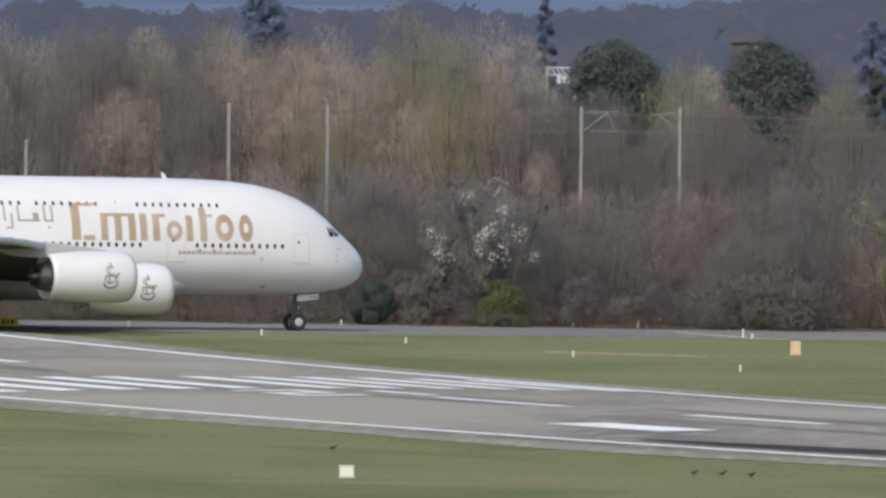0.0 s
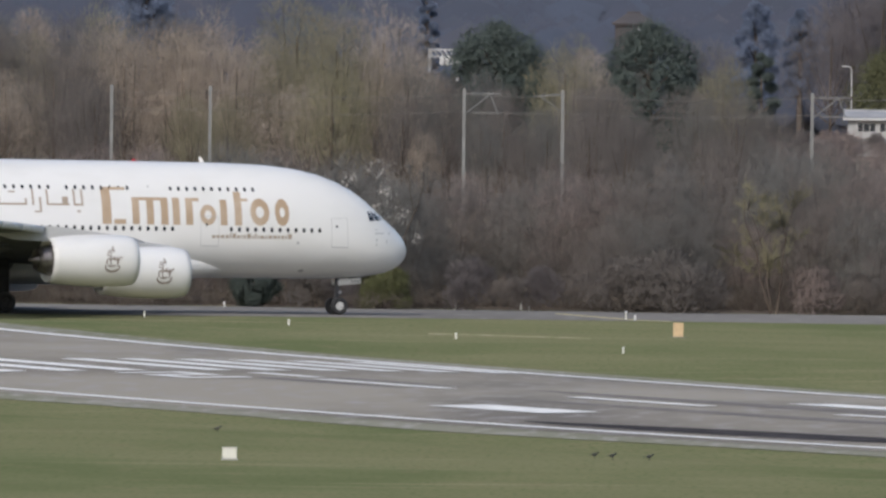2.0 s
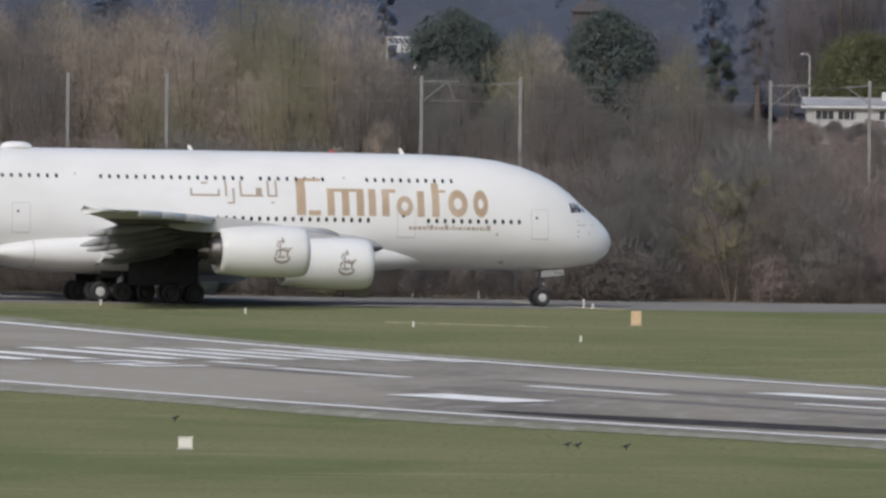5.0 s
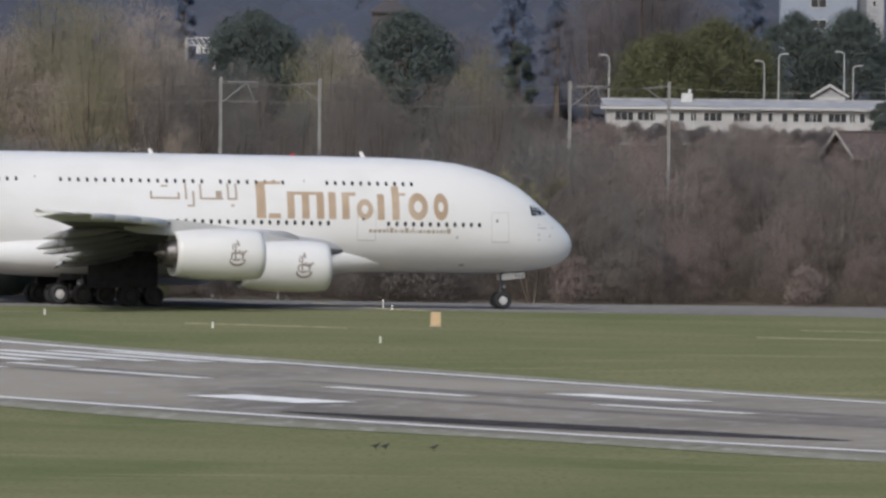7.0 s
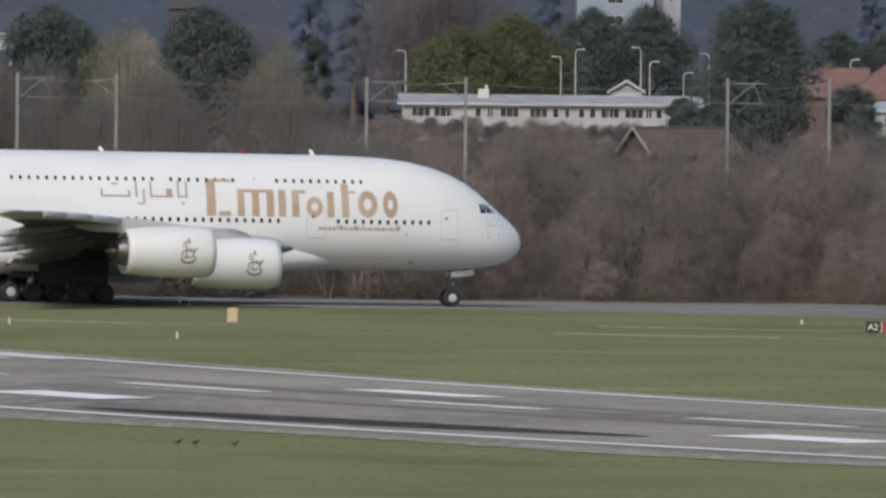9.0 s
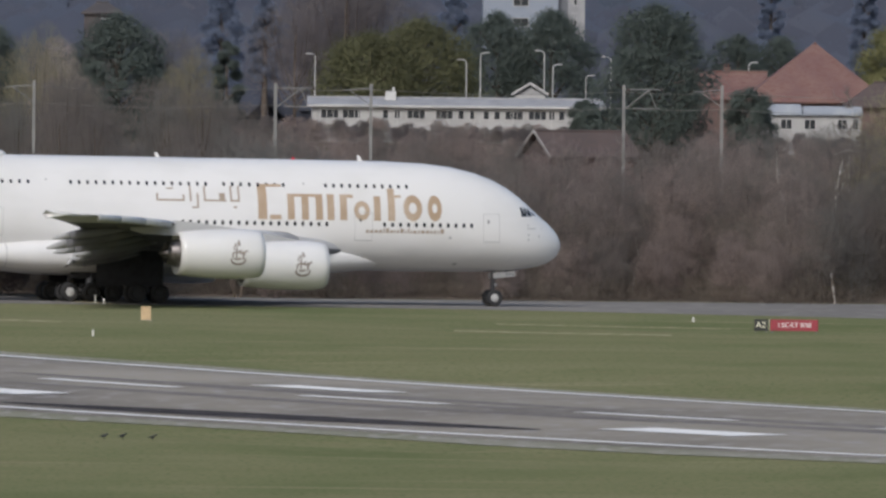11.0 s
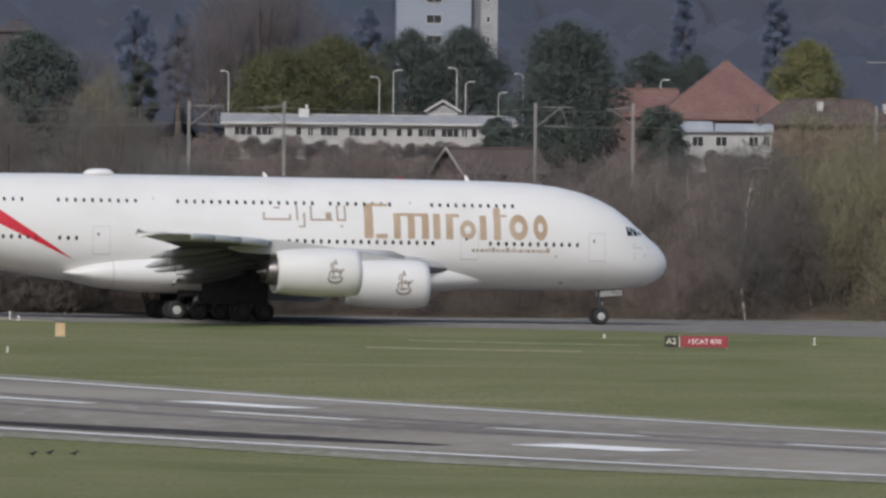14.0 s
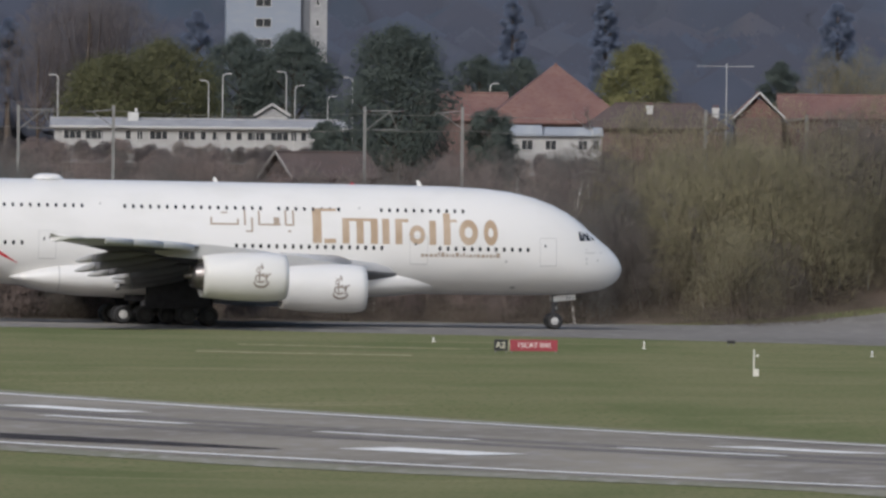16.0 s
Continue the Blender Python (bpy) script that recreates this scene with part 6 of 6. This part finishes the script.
        part("arm", bm, PALE_METAL, lamp)
        bm = bmesh.new()
        add_box(bm, (0.62, 0.28, 0.15), (arm * 0.78, 0, h - 0.06), 0.06)
        part("lantern", bm, WHITE_TRIM, lamp, "white lantern head")
    # tall aerial above the roofs
    a = site("roof_aerial", 94.5, 2250, "tall T-shaped aerial mast above red roofs", "aerial")
    bm = bmesh.new()
    add_tube(bm, (0, 0, -0.2), (0, 0, 11.7), 0.06, 0.04, 8)
    part("mast", bm, PALE_METAL, a)
    bm = bmesh.new()
    add_tube(bm, (-3.4, 0, 11.35), (3.1, 0, 11.35), 0.028, None, 6)
    for k in range(9):
        add_tube(bm, (-3.2 + k * 0.75, 0, 11.25), (-3.2 + k * 0.75, 0, 11.45), 0.015, None, 5)
    part("boom", bm, PALE_METAL, a)


build_houses()
build_railway()


# ---- things on the airfield ----
ORANGE = material("weathered_orange_board", (0.52, 0.38, 0.22), 0.7, grain=[((0.40, 0.29, 0.17), 4, 0.45, 0.75)])
YELLOW = material("yellow_sign_face", (0.85, 0.80, 0.10), 0.6, grain=[((0.60, 0.55, 0.08), 4, 0.5, 0.8)])
BLACK = material("black_sign_face", (0.022, 0.022, 0.022), 0.6)
RED_SIGN = material("red_sign_face", (0.29, 0.036, 0.052), 0.6, grain=[((0.24, 0.034, 0.046), 3, 0.45, 0.75)])
SIGN_WHITE = material("white_sign_letters", (0.80, 0.78, 0.76), 0.6)
SIGN_PALE = material("pale_yellow_sign_letters", (0.74, 0.72, 0.55), 0.6)
MARKER = material("weathered_white_plastic", (0.62, 0.61, 0.54), 0.6, grain=[((0.58, 0.57, 0.50), 6, 0.5, 0.8)])
FEATHER = material("black_feathers", (0.018, 0.018, 0.02), 0.6)


def spot(name, x, y, label, category, group="", turn=0.0):
    return thing(name, Matrix.Translation((x, y, ground_z(x, y))) @ Matrix.Rotation(turn, 4, "Z"), label, category, group)


def words(text, size, x, y, z, mat, parent, name="lettering"):
    cu = bpy.data.curves.new("lettering", "FONT")
    cu.body, cu.size, cu.extrude, cu.align_x, cu.align_y = text, size, 0.006, "CENTER", "CENTER"
    ob = bpy.data.objects.new("lettering", cu)
    scene.collection.objects.link(ob)
    me = bpy.data.meshes.new_from_object(ob.evaluated_get(bpy.context.evaluated_depsgraph_get()))
    bpy.data.objects.remove(ob)
    me.transform(Matrix.Translation((x, y, z)) @ Matrix.Rotation(radians(90), 4, "X"))
    me.materials.clear()
    return part(name, me, mat, parent)


def build_sign():
    s = spot("taxiway_sign", 44.6, 1370.2, "black and red holding point sign on the grass verge", "sign")
    for name, x, w, mat in (("location_panel", -1.78, 0.98, BLACK), ("mandatory_panel", 0.55, 3.36, RED_SIGN)):
        bm = bmesh.new()
        add_box(bm, (w, 0.16, 0.80), (x, 0, 0.14), 0.02)
        panel = part(name, bm, mat, s, "black sign panel" if mat == BLACK else "red sign panel")
        for dx in (-w / 2 + 0.12, w / 2 - 0.12):
            bm = bmesh.new()
            add_box(bm, (0.07, 0.07, 0.2), (x + dx, 0, -0.03))
            part("sign_leg", bm, POST_METAL, s)
    bm = bmesh.new()
    add_box(bm, (0.03, 0.18, 0.78), (-1.21, 0, 0.15))
    part("divider", bm, SIGN_PALE, s)
    words("A2", 0.60, -1.80, -0.095, 0.54, SIGN_PALE, s)
    words("15CAT II/III", 0.50, 0.55, -0.095, 0.54, SIGN_WHITE, s)
    s = spot("direction_sign", -56.6, 1441.9, "small yellow direction sign on the taxiway verge", "sign")
    bm = bmesh.new()
    add_box(bm, (1.35, 0.14, 0.62), (0, 0, 0.10), 0.02)
    part("panel", bm, YELLOW, s)
    for k, w in ((-0.35, 0.14), (-0.05, 0.12), (0.28, 0.16)):
        bm = bmesh.new()
        add_box(bm, (w, 0.01, 0.3), (k, -0.075, 0.26))
        part("sign_bar", bm, BLACK, s)
    for dx in (-0.5, 0.5):
        bm = bmesh.new()
        add_box(bm, (0.06, 0.06, 0.14), (dx, 0, -0.03))
        part("sign_leg", bm, POST_METAL, s)


def build_marks():
    # edge markers: little white posts beside the runway
    for x, y in ((-38.2, 1429.2), (-27.5, 1403.7), (-15.4, 1361.8), (-4.0, 1316.0), (-48.5, 1456.0)):
        m = spot("edge_marker", x, y, "small white edge marker post in the grass", "marker", "edge markers beside the runway")
        bm = bmesh.new()
        add_tube(bm, (0, 0, -0.02), (0, 0, 0.30), 0.075, 0.065, 10)
        part("body", bm, MARKER, m)
        bm = bmesh.new()
        add_tube(bm, (0, 0, 0.30), (0, 0, 0.42), 0.095, 0.06, 10)
        part("cap", bm, MARKER, m)
    b = spot("marker_board", -0.45, 1382.3, "weathered orange marker board on the grass", "marker")
    bm = bmesh.new()
    add_box(bm, (0.70, 0.30, 0.98), (0, 0, 0.0), 0.025)
    part("board", bm, ORANGE, b)
    bm = bmesh.new()
    add_box(bm, (0.95, 0.6, 0.05), (0, 0, -0.02), 0.01)
    part("base_plate", bm, POST_METAL, b)
    c = spot("white_cabinet", -22.45, 998.6, "small white equipment box on the near grass", "equipment box")
    bm = bmesh.new()
    add_box(bm, (0.70, 0.45, 0.52), (0, 0, 0.06), 0.03)
    part("box", bm, MARKER, c)
    bm = bmesh.new()
    add_box(bm, (0.76, 0.50, 0.05), (0, 0, 0.57), 0.015)
    part("lid", bm, MARKER, c)
    bm = bmesh.new()
    add_box(bm, (0.82, 0.6, 0.08), (0, 0, -0.02), 0.01)
    part("plinth", bm, WHITE_WALL, c)
    # raised taxiway and approach lights
    for x, y, tall in ((-12.1, 1491.0, 0.5), (-11.5, 1489.5, 0.22), (-4.25, 1455.4, 0.5), (-3.6, 1451.6, 0.25), (-16.9, 1490.0, 0.22), (-33.8, 1483.5, 0.25), (54.06, 1400.2, 0.42), (69.5, 1378.0, 0.3), (75.5, 1400.0, 0.35), (39.3, 1417.6, 0.18)):
        m = spot("taxiway_light", x, y, "small white raised taxiway light", "airfield light", "taxiway lights")
        bm = bmesh.new()
        add_tube(bm, (0, 0, -0.02), (0, 0, 0.05), 0.17, 0.15, 12)
        part("base", bm, MARKER, m)
        bm = bmesh.new()
        add_tube(bm, (0, 0, 0.05), (0, 0, tall), 0.055, 0.05, 8)
        part("stem", bm, MARKER, m)
        bm = bmesh.new()
        add_tube(bm, (0, 0, tall), (0, 0, tall + 0.11), 0.08, 0.05, 12)
        part("lamp_head", bm, SIGN_WHITE, m)
    d = spot("dark_fitting", 61.3, 1423.0, "low dark airfield fitting at the taxiway edge", "fitting")
    bm = bmesh.new()
    add_box(bm, (0.62, 0.3, 0.22), (0, 0, 0.14), 0.04)
    part("housing", bm, BLACK, d)
    for dx in (-0.2, 0.2):
        bm = bmesh.new()
        add_tube(bm, (dx, 0, -0.02), (dx, 0, 0.16), 0.04, None, 8)
        part("leg", bm, POST_METAL, d)
    p = spot("white_post", 56.75, 1275.5, "thin white post with a small box at its foot", "post")
    bm = bmesh.new()
    add_tube(bm, (0, 0, -0.05), (0, 0, 1.78), 0.06, 0.05, 8)
    part("pole", bm, MARKER, p)
    bm = bmesh.new()
    add_box(bm, (0.26, 0.2, 0.52), (0.20, -0.02, -0.02), 0.03)
    part("box", bm, MARKER, p)
    bm = bmesh.new()
    add_tube(bm, (0.05, 0, 1.35), (0.24, 0, 1.35), 0.025, None, 6)
    add_box(bm, (0.16, 0.14, 0.2), (0.24, 0, 1.27), 0.03)
    part("sensor", bm, MARKER, p)
    # fence posts behind the taxiway
    for k, x in enumerate((69.9, 72.0, 74.3, 76.6, 79.0, 81.5, 84.0)):
        y = 1530 + (x - 70) * 0.5
        f = spot("fence_post", x, y, "pale concrete fence post at the wood edge", "fence post", "fence posts at the wood edge")
        bm = bmesh.new()
        add_box(bm, (0.12, 0.12, 1.6), (0, 0, -0.05), 0.02)
        part("post", bm, POST_METAL, f)
    # fallen pale branches in the wood edge
    for x, y, z0, x1, z1 in ((52.75, 1511.0, -0.1, 52.4, 2.5),):
        f = spot("dead_branch", x, y, "pale bare dead branch at the wood edge", "branch", "dead branches")
        bm = bmesh.new()
        add_tube(bm, (0, 0, z0), ((x1 - x) * 0.5, 0.1, (z0 + z1) / 2 + 0.05), 0.06, 0.045, 6)
        add_tube(bm, ((x1 - x) * 0.5, 0.1, (z0 + z1) / 2 + 0.05), (x1 - x, 0, z1), 0.045, 0.025, 6)
        if z0 > 0.2 and z1 > 0.2:
            add_tube(bm, (0, 0, -0.1), (0, 0, z0), 0.07, 0.06, 6)
        part("limb", bm, BIRCH_BARK, f)


def build_bird(label):
    b = thing("crow", Matrix(), label, "bird", "crows on the near grass")
    rings = []
    for x, r, z in ((-0.17, 0.02, 0.20), (-0.10, 0.06, 0.19), (0.0, 0.08, 0.20), (0.09, 0.065, 0.23), (0.14, 0.035, 0.27)):
        rings.append([(x, r * math.cos(2 * math.pi * i / 10), z + r * math.sin(2 * math.pi * i / 10)) for i in range(10)])
    part("body", mesh_from("body", *loft(rings), True), FEATHER, b)
    bm = bmesh.new()
    bmesh.ops.create_icosphere(bm, subdivisions=2, radius=0.05, matrix=Matrix.Translation((0.17, 0, 0.31)))
    head = part("head", bm, FEATHER, b, smooth=True)
    bm = bmesh.new()
    add_tube(bm, (0.20, 0, 0.31), (0.27, 0, 0.295), 0.018, 0.003, 6)
    part("beak", bm, FEATHER, head)
    bm = bmesh.new()
    add_box(bm, (0.16, 0.07, 0.02), (-0.24, 0, 0.17), 0.005)
    part("tail", bm, FEATHER, b)
    for y in (-0.03, 0.03):
        bm = bmesh.new()
        add_tube(bm, (0.0, y, 0.0), (0.01, y, 0.14), 0.008, None, 5)
        add_tube(bm, (-0.03, y, 0.006), (0.05, y, 0.006), 0.007, None, 5)
        part("leg", bm, FEATHER, b)
    return b


def bird_pose(x, y):
    return pose(x, y, ground_z(x, y), 0, 0, 15)


def build_birds():
    paths = (((0, -5.34, 1010.6), (1.5, -4.66, 1012.1), (2.5, -4.27, 1013.5), (5.5, -3.59, 1015.5), (7, -3.26, 1014.1), (9, -2.95, 1013.0), (12.5, -2.06, 1006), (16, -1.3, 1003)),
             ((0, -3.93, 1011.3), (1.5, -3.64, 1011.3), (7, -2.78, 1014.3), (9, -2.11, 1013.9), (16, -0.4, 1012)),
             ((0, -2.46, 1010.8), (7, -0.35, 1018.0), (9, -0.13, 1016.0), (16, 0.8, 1014)),
             ((0, -24.56, 1060.0), (2.5, -24.55, 1064.0), (16, -23.9, 1066)))
    for rows in paths:
        bird = build_bird("small black crow walking on the near grass")
        bird.matrix_basis = bird_pose(*rows[0][1:])
        BIRD_PATHS.append((bird, [(t, bird_pose(x, y)) for t, x, y in rows]))


build_sign()
build_marks()
build_birds()


def motions():
    walk(airliner, [(t, plane_pose(x, y, h)) for t, x, y, h in PLANE_ROWS])
    # the wheels roll with the way gone by the airliner
    way = [0.0]
    for a, b in zip(PLANE_ROWS, PLANE_ROWS[1:]):
        way.append(way[-1] + math.dist(a[1:3], b[1:3]))
    times = [row[0] for row in PLANE_ROWS]
    steps = [i * 4 / 30 for i in range(121)]
    gone = [float(np.interp(t, times, way)) for t in steps]
    for wheel, radius, x, y in WHEELS:
        walk(wheel, [(t, pose(x, y, radius, 0, math.degrees(d / radius), 0)) for t, d in zip(steps, gone)])
    for bird, rows in BIRD_PATHS:
        walk(bird, rows)


motions()
